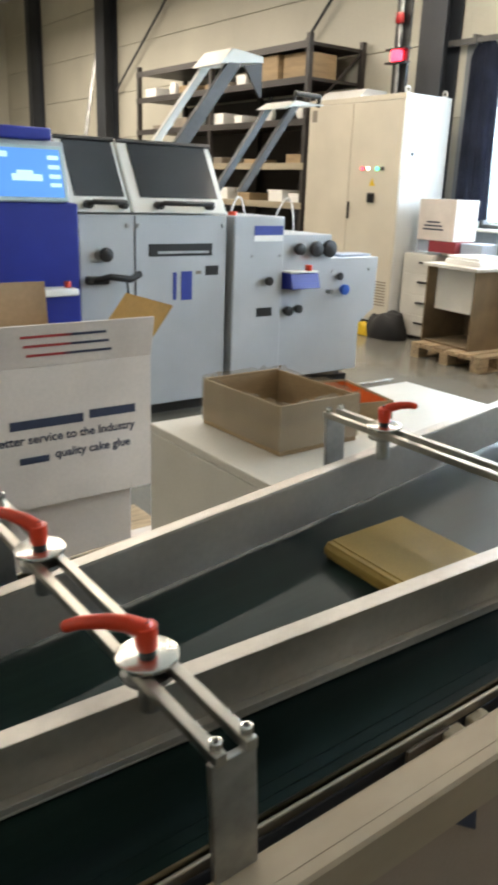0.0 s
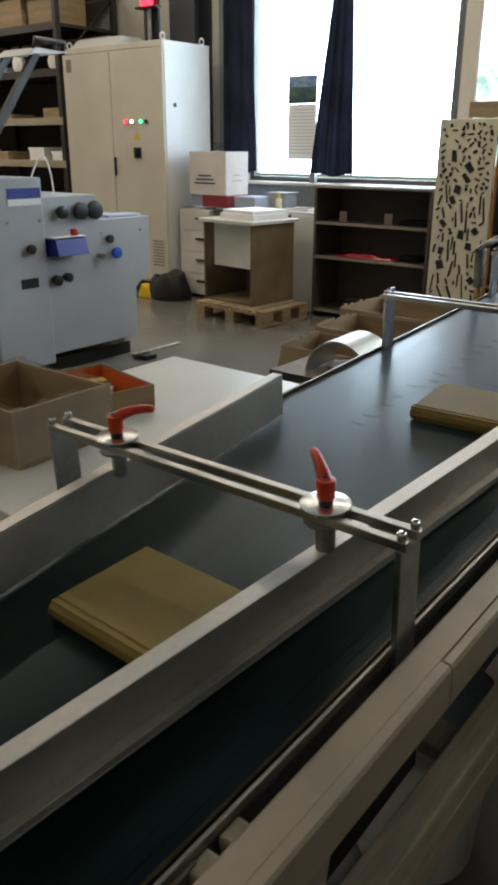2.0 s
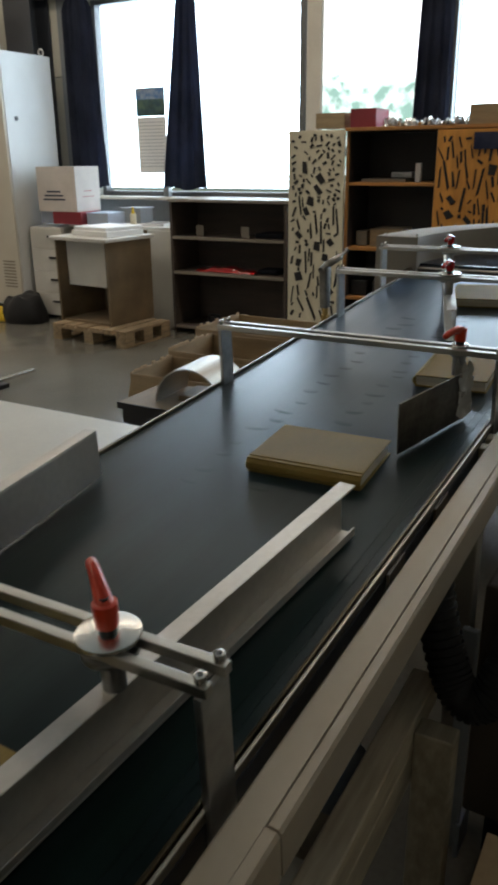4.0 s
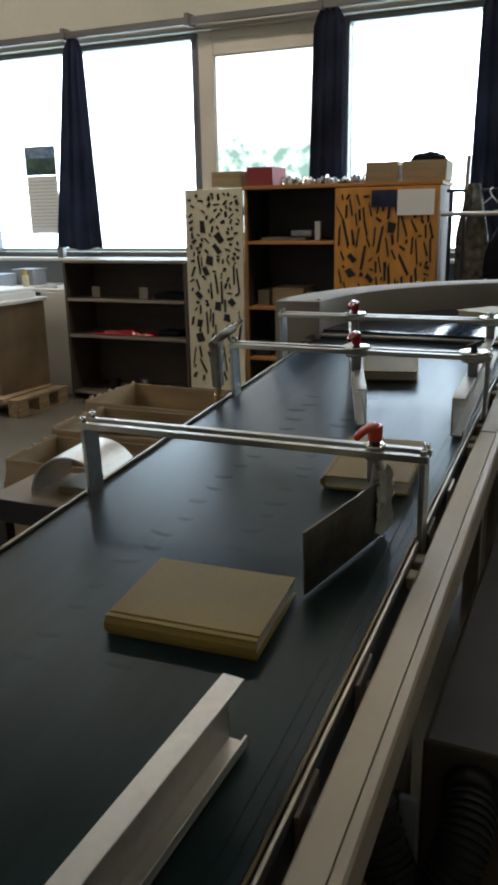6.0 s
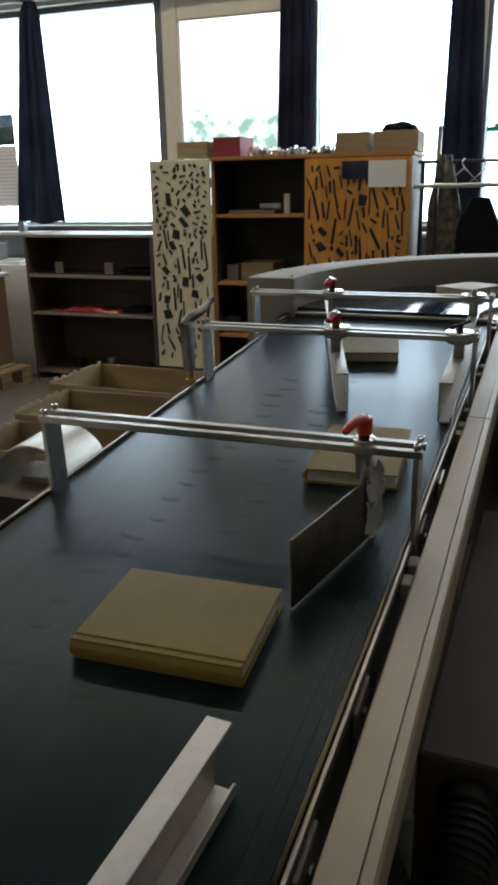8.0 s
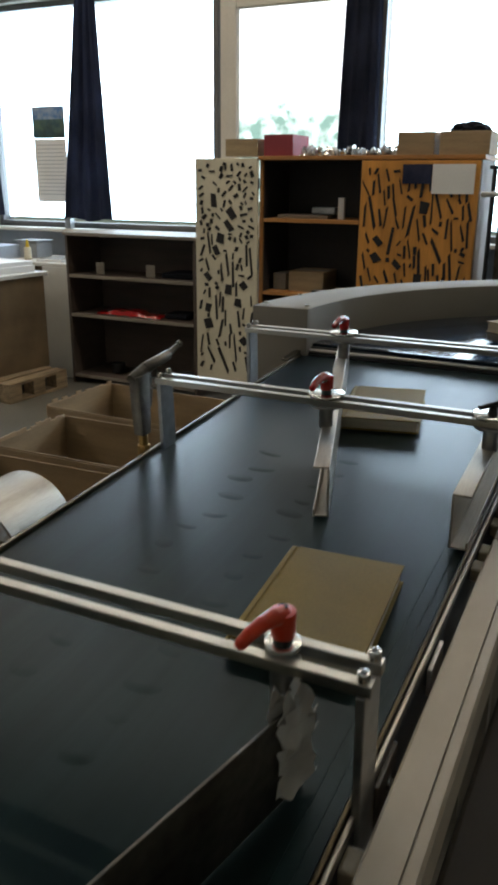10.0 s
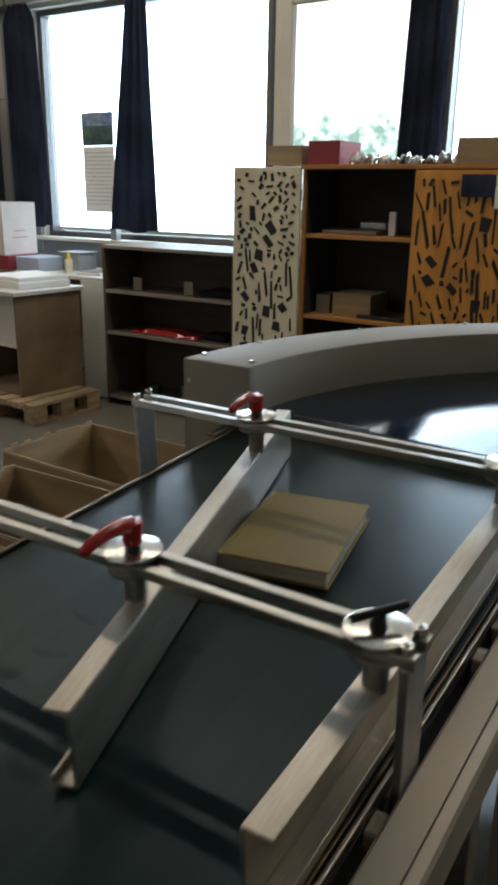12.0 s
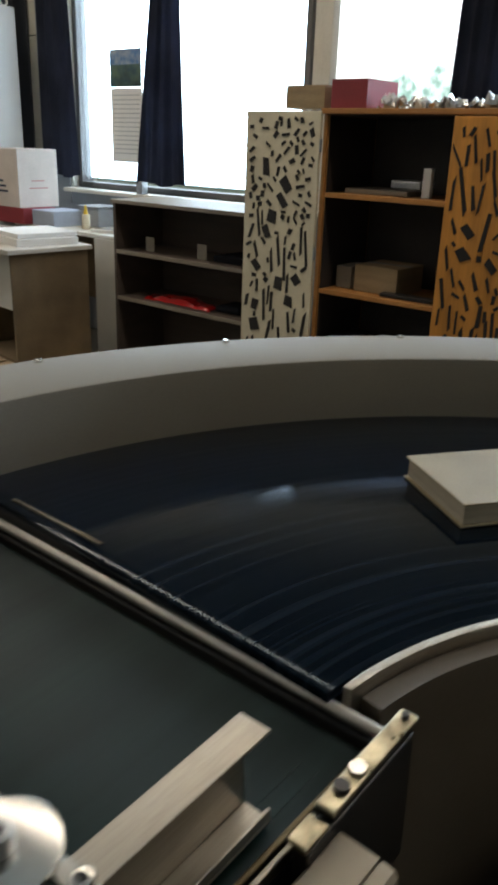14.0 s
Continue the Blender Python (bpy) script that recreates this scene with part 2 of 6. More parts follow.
M_DARKCLOTH = mat("dark_work_cloth", (0.012, 0.013, 0.018), 0.9, grain=200, amount=0.2, bump=0.2, spec=0.1)
M_TAPE = mat("clear_wrap_tape", (0.55, 0.53, 0.48), 0.25, grain=30, amount=0.2, bump=0.3)
M_COVER = mat("brown_grey_machine_paint", (0.13, 0.105, 0.078), 0.6, grain=200, amount=0.08, bump=0.08, stain=2, stain_amount=0.15)
M_GUNMETAL = mat("worn_cast_gunmetal", (0.20, 0.185, 0.16), 0.42, 1.0, grain=80, amount=0.25, bump=0.2, stain=12, stain_amount=0.25)
M_DRIVE = mat("dark_drive_cover_paint", (0.085, 0.068, 0.050), 0.72, grain=200, amount=0.08, bump=0.08, stain=2, stain_amount=0.15, spec=0.2)
M_BRASSY = mat("worn_brassy_plate", (0.52, 0.46, 0.32), 0.32, 0.9, grain=60, amount=0.25, bump=0.15, stain=40, stain_amount=0.35)
M_EDGE = mat("dark_brassy_edge_strip", (0.10, 0.080, 0.048), 0.34, 1.0, grain=50, amount=0.3, bump=0.2, stretch=(1, 8, 8), stain=6, stain_amount=0.4)
M_SKIRT = mat("beige_skirt_paint", (0.30, 0.24, 0.20), 0.55, grain=200, amount=0.06, bump=0.05, stain=2, stain_amount=0.12)
M_BEZEL = mat("pale_teal_bezel", (0.42, 0.55, 0.55), 0.4, grain=200, amount=0.04)
M_WRAP = mat("clear_plastic_wrap", (0.60, 0.52, 0.40), 0.12, grain=30, amount=0.2, bump=0.5)
M_WRAP.node_tree.nodes["Principled BSDF"].inputs["Alpha"].default_value = 0.42
E_RED = glow("red_signal_glow", (1.0, 0.02, 0.04), 4.0)
E_GREEN = glow("green_indicator_glow", (0.05, 1.0, 0.35), 3.0)
E_WHITE = glow("white_indicator_glow", (1.0, 0.9, 0.75), 3.0)
E_SCREEN = glow("screen_blue_glow", (0.06, 0.20, 0.55), 0.42)
E_SCREENLIGHT = glow("screen_pale_glow", (0.35, 0.55, 0.8), 0.5)
E_TUBE = glow("fluorescent_tube_glow", (1.0, 0.86, 0.66), 6.0)

# ---- mesh helpers ----
I4 = Matrix.Identity(4)


def thing(name, m, label, category, group="", kind=""):
    ob = new(name)
    ob.empty_display_size = 0.05
    ob.matrix_world = m
    return tagged(ob, label, category, group, kind)


def mesh_of(name, bm, material, smooth=False):
    me = bpy.data.meshes.new(name)
    bm.normal_update()
    bm.to_mesh(me)
    bm.free()
    me.materials.append(material)
    if smooth:
        me.polygons.foreach_set("use_smooth", [True] * len(me.polygons))
        me.set_sharp_from_angle(angle=radians(35))
    return me


def part(name, bm, material, parent, label="", smooth=False, kind=""):
    ob = new(name, mesh_of(name, bm, material, smooth))
    ob.parent = parent
    return tagged(ob, label, kind=kind)


def solo(name, bm, material, label, category, m=I4, kind="", group="", smooth=False):
    ob = new(name, mesh_of(name, bm, material, smooth))
    ob.matrix_world = m
    return tagged(ob, label, category, group, kind)


def box(x0, x1, y0, y1, z0, z1, bevel=0.0, bm=None, m=None, seg=2):
    """A box between bounds, its edges rounded by bevel; added to bm if given."""
    one = bmesh.new()
    bmesh.ops.create_cube(one, size=1)
    bmesh.ops.scale(one, vec=(abs(x1 - x0), abs(y1 - y0), abs(z1 - z0)), verts=one.verts)
    bmesh.ops.translate(one, vec=((x0 + x1) / 2, (y0 + y1) / 2, (z0 + z1) / 2), verts=one.verts)
    if bevel:
        bmesh.ops.bevel(one, geom=one.edges[:], offset=bevel, segments=seg, profile=0.5, affect="EDGES")
    return merge(one, bm, m)


def merge(one, bm=None, m=None):
    if m is not None:
        bmesh.ops.transform(one, matrix=m, verts=one.verts)
    if bm is None:
        return one
    tmp = bpy.data.meshes.new("tmp")
    one.to_mesh(tmp)
    one.free()
    bm.from_mesh(tmp)
    bpy.data.meshes.remove(tmp)
    return bm


def rod(a, b, r, bm=None, r2=None, sides=20, bevel=0.0):
    """A cylinder or cone from a to b."""
    a, b = Vector(a), Vector(b)
    one = bmesh.new()
    bmesh.ops.create_cone(one, cap_ends=True, segments=sides, radius1=r, radius2=r if r2 is None else r2, depth=(b - a).length)
    if bevel:
        rim = [e for e in one.edges if len(e.link_faces) == 2 and any(len(f.verts) > 4 for f in e.link_faces)]
        bmesh.ops.bevel(one, geom=rim, offset=bevel, segments=2, profile=0.5, affect="EDGES")
    turn = (b - a).to_track_quat("Z", "Y").to_matrix().to_4x4()
    return merge(one, bm, Matrix.Translation((a + b) / 2) @ turn)


def prism(profile, axis, a, b, bm=None, bevel=0.0):
    """A closed outline extruded along x, y or z from a to b. The outline is in the two other axes, in order."""
    one = bmesh.new()
    def at(p, d):
        return {"x": (d, p[0], p[1]), "y": (p[0], d, p[1]), "z": (p[0], p[1], d)}[axis]
    va = [one.verts.new(at(p, a)) for p in profile]
    vb = [one.verts.new(at(p, b)) for p in profile]
    n = len(profile)
    one.faces.new(va)
    one.faces.new(vb[::-1])
    for i in range(n):
        one.faces.new((va[i], vb[i], vb[(i + 1) % n], va[(i + 1) % n]))
    bmesh.ops.recalc_face_normals(one, faces=one.faces[:])
    if bevel:
        bmesh.ops.bevel(one, geom=one.edges[:], offset=bevel, segments=2, profile=0.5, affect="EDGES")
    return merge(one, bm)


def tube(points, r, bm=None, sides=12):
    """A bent tube along points."""
    one = bmesh.new()
    pts = [Vector(p) for p in points]
    rings = []
    for i, p in enumerate(pts):
        d = (pts[min(i + 1, len(pts) - 1)] - pts[max(i - 1, 0)]).normalized()
        q = d.to_track_quat("Z", "Y")
        rings.append([one.verts.new(p + q @ Vector((r * math.cos(k * 2 * math.pi / sides), r * math.sin(k * 2 * math.pi / sides), 0))) for k in range(sides)])
    for r0, r1 in zip(rings, rings[1:]):
        for k in range(sides):
            one.faces.new((r0[k], r0[(k + 1) % sides], r1[(k + 1) % sides], r1[k]))
    one.faces.new(rings[0][::-1])
    one.faces.new(rings[-1])
    bmesh.ops.recalc_face_normals(one, faces=one.faces[:])
    return merge(one, bm)


def bend(a, b, c, n=10):
    """Points on the quadratic curve from a to c that leans towards b."""
    a, b, c = Vector(a), Vector(b), Vector(c)
    return [a * (1 - t) ** 2 + b * 2 * t * (1 - t) + c * t * t for t in (i / n for i in range(n + 1))]


def lettering(text, size, material, parent, m, label):
    cu = bpy.data.curves.new("lettering", "FONT")
    cu.body, cu.size, cu.extrude, cu.offset = text, size, 0.0004, 0.0007
    tmp = bpy.data.objects.new("lettering_tmp", cu)
    scene.collection.objects.link(tmp)
    me = bpy.data.meshes.new_from_object(tmp.evaluated_get(bpy.context.evaluated_depsgraph_get()))
    bpy.data.objects.remove(tmp)
    me.materials.clear()
    me.materials.append(material)
    ob = new("lettering", me)
    ob.parent = parent
    ob.matrix_basis = m
    return tagged(ob, label)

# ---- structure ----
WX = 7.40            # inner face of the window wall
SILL, HEAD = 1.125, 2.88
solo("floor", box(-5, 7.4, -5, 20, -0.2, 0.0), M_FLOOR, "polished grey concrete workshop floor", "floor", kind="structure")
solo("ceiling", box(-5, 7.7, -5, 20, 5.2, 5.35), M_CEIL, "pale sheet metal hall ceiling", "ceiling", kind="structure")
solo("wall_south", box(-5, 7.7, -5.25, -5, 0, 5.2), M_WALL, "cream panelled hall wall", "wall", kind="structure")
solo("wall_north", box(-5, 7.7, 20, 20.25, 0, 5.2), M_WALL, "cream panelled hall wall", "wall", kind="structure")
solo("wall_west", box(-5.25, -5, -5.25, 20.25, 0, 5.2), M_WALL, "cream panelled hall wall", "wall", kind="structure")
lower = box(WX, WX + 0.25, -5, 6.55, 0, SILL)
solo("wall_east_lower", lower, M_WALLGREY, "blue-grey painted wall under the windows", "wall", kind="structure")
upper = bmesh.new()
for k in range(3):
    box(WX, WX + 0.25, -5, 6.55, HEAD + 0.77 * k + 0.002, HEAD + 0.77 * (k + 1) - 0.006, 0.004, upper)
for k in range(7):
    box(WX, WX + 0.25, 6.55, 20, 0.745 * k + 0.003, 0.745 * (k + 1) - 0.006, 0.004, upper)
box(WX + 0.05, WX + 0.24, 6.55, 20, 0, 5.2, 0, upper)
box(WX + 0.05, WX + 0.24, -5, 6.55, HEAD, 5.2, 0, upper)
for y0, y1 in ((-5, 0.0), (1.47, 1.62), (6.2, 6.55)):
    box(WX + 0.003, WX + 0.25, y0, y1, SILL, HEAD, 0, upper)
solo("wall_east_upper", upper, M_WALL, "cream sandwich panel wall with horizontal joints", "wall", kind="structure")
jamb = bmesh.new()
box(WX - 0.012, WX + 0.002, 6.22, 6.56, 1.0, HEAD + 0.05, 0.003, jamb)
solo("wall_jamb_trim", jamb, M_WALLGREY, "grey painted window jamb panel", "wall", kind="structure")

for y in (6.82, 14.55, 17.9):
    col = bmesh.new()
    w = 0.17 if y < 17 else 0.1
    box(WX - 0.28, WX - 0.265, y - w, y + w, 0, 5.2, 0, col)
    box(WX - 0.03, WX - 0.015, y - w, y + w, 0, 5.2, 0, col)
    box(WX - 0.27, WX - 0.02, y - 0.008, y + 0.008, 0, 5.2, 0, col)
    solo("steel_column", col, M_COLUMN, "dark painted steel H-section hall column", "column", kind="structure")
braces = bmesh.new()
rod((WX - 0.1, 7.0, 5.1), (WX - 0.1, 10.4, 2.0), 0.02, braces)
rod((WX - 0.1, 14.3, 3.0), (WX - 0.1, 11.2, 5.1), 0.02, braces)
solo("wind_brace", braces, M_COLUMN, "thin dark steel diagonal wind brace rods", "brace", kind="structure", smooth=True)

# windows: frames, panes and the sill, one object each opening


def window(name, y0, y1, cream, mullions=()):
    top = thing(name, pose(WX, (y0 + y1) / 2, SILL), "tall workshop window in a narrow frame, bright daylight behind", "window", kind="structure")
    h, hw = HEAD - SILL, (y1 - y0) / 2
    bar, depth = (0.118, 0.09) if cream else (0.045, 0.12)
    frame_m = M_FRAME if cream else M_DARKFRAME
    f = bmesh.new()
    box(0.06, 0.06 + depth, -hw, -hw + bar, 0, h, 0.006, f)
    box(0.06, 0.06 + depth, hw - bar, hw, 0, h, 0.006, f)
    rail_h = bar + 0.045 if cream else bar
    box(0.06, 0.06 + depth, -hw + bar, hw - bar, h - rail_h, h, 0.006, f)
    box(0.06, 0.06 + depth, -hw + bar, hw - bar, 0, bar, 0.006, f)
    if cream:
        b = bar * 0.55
        for q in ((-hw + b, -hw + bar + 0.02, b, h - b), (hw - bar - 0.02, hw - b, b, h - b)):
            box(0.045, 0.10, *q, 0.008, f)
        for q in ((b, bar + 0.02), (h - rail_h - 0.02, h - b)):
            box(0.045, 0.10, -hw + bar + 0.02, hw - bar - 0.02, *q, 0.008, f)
    part("window_frame", f, frame_m, top)
    for my in mullions:
        part("mullion", box(0.06, 0.16, my - top.location.y - 0.02, my - top.location.y + 0.02, bar, h - bar, 0.004), frame_m, top)
    pane = part("pane", box(0.11, 0.114, -hw + bar, hw - bar, bar, h - bar), M_GLASS, top)
    pane.visible_shadow = False
    part("window_sill", box(-0.10, 0.06, -hw, hw, -0.03, 0.0, 0.006), M_FRAME, top)


window("window_1", 3.95, 6.2, False)
window("window_2", 2.72, 3.93, True)
window("window_3", 1.60, 2.716, False)
window("window_4", 0.02, 1.48, False)
pipe = bmesh.new()
box(WX - 0.10, WX - 0.06, 0.0, 6.75, HEAD + 0.03, HEAD + 0.085, 0.004, pipe)
for y in (6.4, 5.1, 3.94, 2.85, 1.6, 0.5):
    box(WX - 0.12, WX + 0.0, y - 0.02, y + 0.02, HEAD + 0.02, HEAD + 0.11, 0.004, pipe)
solo("curtain_track", pipe, M_DARKFRAME, "dark metal curtain track along the window heads", "curtain rail", kind="structure")


def curtain(y0, y1, z0, spread, seed, y0b=None, y1b=None):
    """A gathered curtain: narrow at its track, wavy, falling to z0."""
    rng = random.Random(seed)
    y0b, y1b = y0 if y0b is None else y0b, y1 if y1b is None else y1b
    one = bmesh.new()
    nu, nv = 48, 26
    ph = [rng.uniform(0, 6.28) for _ in range(4)]
    grid = []
    for j in range(nv + 1):
        t = j / nv
        s = min(1, t / 0.06)
        a, b = y0 + (y0b - y0) * t + (y1 - y0) * 0.25 * (1 - s), y1 + (y1b - y1) * t - (y1 - y0) * 0.25 * (1 - s)
        row = []
        for i in range(nu + 1):
            u = i / nu
            d = spread * (0.5 + 0.5 * t) * (math.sin(u * 22 + ph[0] + t * 1.2) + 0.6 * math.sin(u * 13 + ph[1] - t * 2) + 0.3 * math.sin(u * 41 + ph[2]))
            row.append(one.verts.new((WX - 0.085 + d, a + (b - a) * u, HEAD + 0.04 - (HEAD + 0.04 - z0) * t + 0.012 * math.sin(u * 9 + ph[3]) * t)))
        grid.append(row)
    for j in range(nv):
        for i in range(nu):
            one.faces.new((grid[j][i], grid[j][i + 1], grid[j + 1][i + 1], grid[j + 1][i]))
    ret = bmesh.ops.solidify(one, geom=one.faces[:], thickness=0.003)
    top = thing("curtain", I4, "dark navy cloth curtain hanging gathered from the track", "curtain", "window curtains")
    part("cloth", one, M_CURTAIN, top, smooth=True)
    for k in range(3):
        y = y0 + (y1 - y0) * (0.3 + 0.2 * k)
        part("hook", rod((WX - 0.085, y, HEAD + 0.02), (WX - 0.085, y, HEAD + 0.075), 0.006, sides=8), M_STEEL, top)


curtain(6.08, 6.43, 1.21, 0.016, 1, 6.005, 6.43)
curtain(4.93, 5.12, 1.20, 0.016, 2, 4.86, 5.33)
curtain(2.66, 2.90, 1.22, 0.016, 3, 2.655, 2.95)
curtain(1.50, 1.70, 1.22, 0.018, 4, 1.42, 1.72)

# far outside: ground and glowing backdrop, glare painted into sky and pale tree row
solo("ground", box(7.66, 400, -200, 200, -0.3, -0.05), mat("grass_ground", (0.09, 0.13, 0.05), 0.9, grain=8, stain=0.4), "open grass outside the hall", "ground", kind="structure")
sky_glow = bpy.data.materials.new("painted_sky_glow")
sky_glow.use_nodes = True
hn, hl = sky_glow.node_tree.nodes, sky_glow.node_tree.links
hb = hn["Principled BSDF"]
hb.inputs["Base Color"].default_value = (0, 0, 0, 1)
co = hn.new("ShaderNodeTexCoord")
sep = hn.new("ShaderNodeSeparateXYZ")
hl.new(co.outputs["Object"], sep.inputs[0])
nz = hn.new("ShaderNodeTexNoise")
nz.inputs["Scale"].default_value, nz.inputs["Detail"].default_value = 0.22, 8
hl.new(co.outputs["Object"], nz.inputs["Vector"])
hgt = hn.new("ShaderNodeMath")
hgt.operation = "MULTIPLY_ADD"
hgt.inputs[1].default_value, hgt.inputs[2].default_value = 11.0, 2.6
hl.new(nz.outputs[0], hgt.inputs[0])
dif = hn.new("ShaderNodeMath")
dif.operation = "SUBTRACT"
hl.new(hgt.outputs[0], dif.inputs[0])
hl.new(sep.outputs[2], dif.inputs[1])
ramp = hn.new("ShaderNodeMapRange")
ramp.inputs["From Min"].default_value, ramp.inputs["From Max"].default_value = -0.3, 1.2
hl.new(dif.outputs[0], ramp.inputs[0])
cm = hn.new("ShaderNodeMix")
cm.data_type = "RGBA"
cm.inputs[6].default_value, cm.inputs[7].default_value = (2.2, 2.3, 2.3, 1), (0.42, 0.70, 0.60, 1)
nz2 = hn.new("ShaderNodeTexNoise")
nz2.inputs["Scale"].default_value = 0.9
hl.new(co.outputs["Object"], nz2.inputs["Vector"])
ml = hn.new("ShaderNodeMath")
ml.operation = "MULTIPLY"
hl.new(ramp.outputs[0], ml.inputs[0])
rg = hn.new("ShaderNodeMapRange")
rg.inputs["From Min"].default_value, rg.inputs["From Max"].default_value = 0.35, 0.6
rg.inputs["To Min"].default_value = 0.45
hl.new(nz2.outputs[0], rg.inputs[0])
hl.new(rg.outputs[0], ml.inputs[1])
hl.new(ml.outputs[0], cm.inputs[0])
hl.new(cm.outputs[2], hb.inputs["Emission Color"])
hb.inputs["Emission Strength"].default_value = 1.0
solo("backdrop", box(70, 70.2, -90, 120, -1, 26), sky_glow, "glowing backdrop of bright sky over a far row of trees painted pale", "sky", kind="structure")

# ceiling lights of the hall


def ceiling_light(x, y, turn=0):
    top = thing("ceiling_light", pose(x, y, 4.30, 0, 0, turn), "long white fluorescent ceiling light, switched on", "ceiling light", "hall ceiling lights")
    part("housing", box(-0.75, 0.75, -0.09, 0.09, 0.02, 0.09, 0.01), M_HOOD, top)
    part("tube", rod((-0.7, 0, 0.0), (0.7, 0, 0.0), 0.018), E_TUBE, top, smooth=True)
    for s in (-0.6, 0.6):
        part("hanger", rod((s, 0, 0.09), (s, 0, 0.9), 0.006, sides=8), M_STEEL, top)
    return top


for x, y0, count, share in ((5.75, -2.4, 6, 1.3), (4.6, 9.0, 5, 3.6), (-2.6, -3.0, 5, 0.25)):
    for k in range(count):
        ceiling_light(x, y0 + 0.75 + 1.55 * k, 90)
    long = 1.55 * count
    area("tube_row_light", pose(x, y0 + long / 2, 4.26), 0.10, long, TUBES * long * share, WARM)
for k in range(6):
    ceiling_light(-3.3 + 1.55 * k, 6.3)
area("tube_row_light", pose(0.58, 6.3, 4.26), 9.3, 0.10, TUBES * 9.3 * 1.25, WARM)

# ---- the inclined belt conveyor ----
SLOPE = math.degrees(math.atan(0.0598))
CV = pose(1.4, 0, 0.934, 0, -SLOPE, 0)
U0, U1 = -3.2, 2.304        # ends of the belt along the conveyor
YR, YL = 1.158, 1.722      # its edges; the right one runs askew
SKEW = -0.0165


def askew(bm, past=9.0):
    """Shears the parts of a mesh that lie right of y = past along the belt's right edge."""
    for v in bm.verts:
        if v.co.y < past:
            v.co.y += SKEW * v.co.x
    return bm



conveyor = thing("belt_conveyor", CV, "inclined belt conveyor with a dark green belt and steel side frames", "conveyor")
prof = []
for k in range(13):
    a = math.pi / 2 - math.pi * k / 12
    prof.append((U1 - 0.006 + 0.006 * math.cos(a), -0.006 + 0.006 * math.sin(a)))
for k in range(13):
    a = -math.pi / 2 - math.pi * k / 12
    prof.append((U0 + 0.006 + 0.006 * math.cos(a), -0.006 + 0.006 * math.sin(a)))
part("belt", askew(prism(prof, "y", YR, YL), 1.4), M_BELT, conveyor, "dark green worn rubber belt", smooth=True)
seams = bmesh.new()
for y, w in ((YR + 0.027, 0.0016), (YR + 0.012, 0.0012)):
    box(U0 + 0.1, U1 - 0.04, y, y + w, 0.0, 0.0005, 0, seams)
askew(seams)
part("belt_crease", seams, M_BELT, conveyor, "thin worn lines along the belt edge")
rip = bmesh.new()
rng = random.Random(3)
for k in range(40):
    half_x, half_y, high = rng.uniform(0.010, 0.017), rng.uniform(0.018, 0.032), rng.uniform(0.0003, 0.0007)
    m = pose(0.50 + 0.03 * k + rng.uniform(-0.012, 0.012), (1.516, 1.388)[k % 2] + rng.uniform(-0.014, 0.014), 0.0, 0, 0, rng.uniform(-14, 14))
    grid = [[rip.verts.new(m @ Vector((half_x * p, half_y * q, high * math.exp(-2.6 * (p * p + q * q)) - 0.00012))) for q in (-1, -0.7, -0.4, 0, 0.4, 0.7, 1)] for p in (-1, -0.75, -0.5, -0.25, 0, 0.25, 0.5, 0.75, 1)]
    for p, q in zip(grid, grid[1:]):
        for j in range(6):
            rip.faces.new((p[j], q[j], q[j + 1], p[j + 1]))
part("belt_ripple", rip, M_BELT, conveyor, "low scuffed ripples in the belt", smooth=True, kind="stuff")
part("side_frame", box(U0, U1 - 0.02, YL + 0.004, YL + 0.024, -0.13, -0.004, 0.003), M_COVER, conveyor)
part("edge_strip", box(U0, U1 - 0.01, YL + 0.002, YL + 0.010, -0.004, 0.006, 0.002), M_WORNSTEEL, conveyor, "bright worn metal edge strip")
part("side_frame", askew(box(U0, U1 - 0.02, YR - 0.0120, YR - 0.003, -0.14, -0.012, 0.003)), M_COLUMN, conveyor)
part("edge_strip", askew(box(U0, U1, YR - 0.0065, YR - 0.0015, -0.0115, 0.004, 0.0015)), M_EDGE, conveyor, "dark brassy worn edge strip")
part("edge_strip", askew(box(U0, U1 - 0.10, YR - 0.0125, YR - 0.0075, -0.0115, 0.001, 0.0015)), M_GUIDESTEEL, conveyor, "bright worn metal edge strip")
part("slide_bed", box(U0 + 0.06, U1 - 0.06, YR + 0.04, YL, -0.05, -0.0285), M_STEEL, conveyor)
for u in (-0.4, 0.42, 0.62, 1.02, 1.62):
    y = YR + SKEW * u
    b = part("bracket", box(u - 0.032, u + 0.032, y - 0.018, y - 0.0130, -0.085, -0.008, 0.0015), M_COVER, conveyor)
    part("bolt", rod((u, y - 0.018, -0.03), (u, y - 0.0215, -0.03), 0.0065, sides=6), M_TURNED, b)
part("edge_tag", box(1.172, 1.232, 1.1185, 1.1240, -0.045, -0.010, 0.0015), M_GUIDE, conveyor, "small bright metal tag")
for u in (-1.1, -0.365, -0.325, 0.86, 0.91, 1.42, 1.47, 1.56, 1.83, 1.90):
    part("spacer_block", box(u - 0.014, u + 0.014, 1.1275 - 0.0148 * u, YR - 0.0128 + SKEW * u, -0.030, -0.010, 0.003), M_RACKSHELF, conveyor, "pale plastic spacer block")
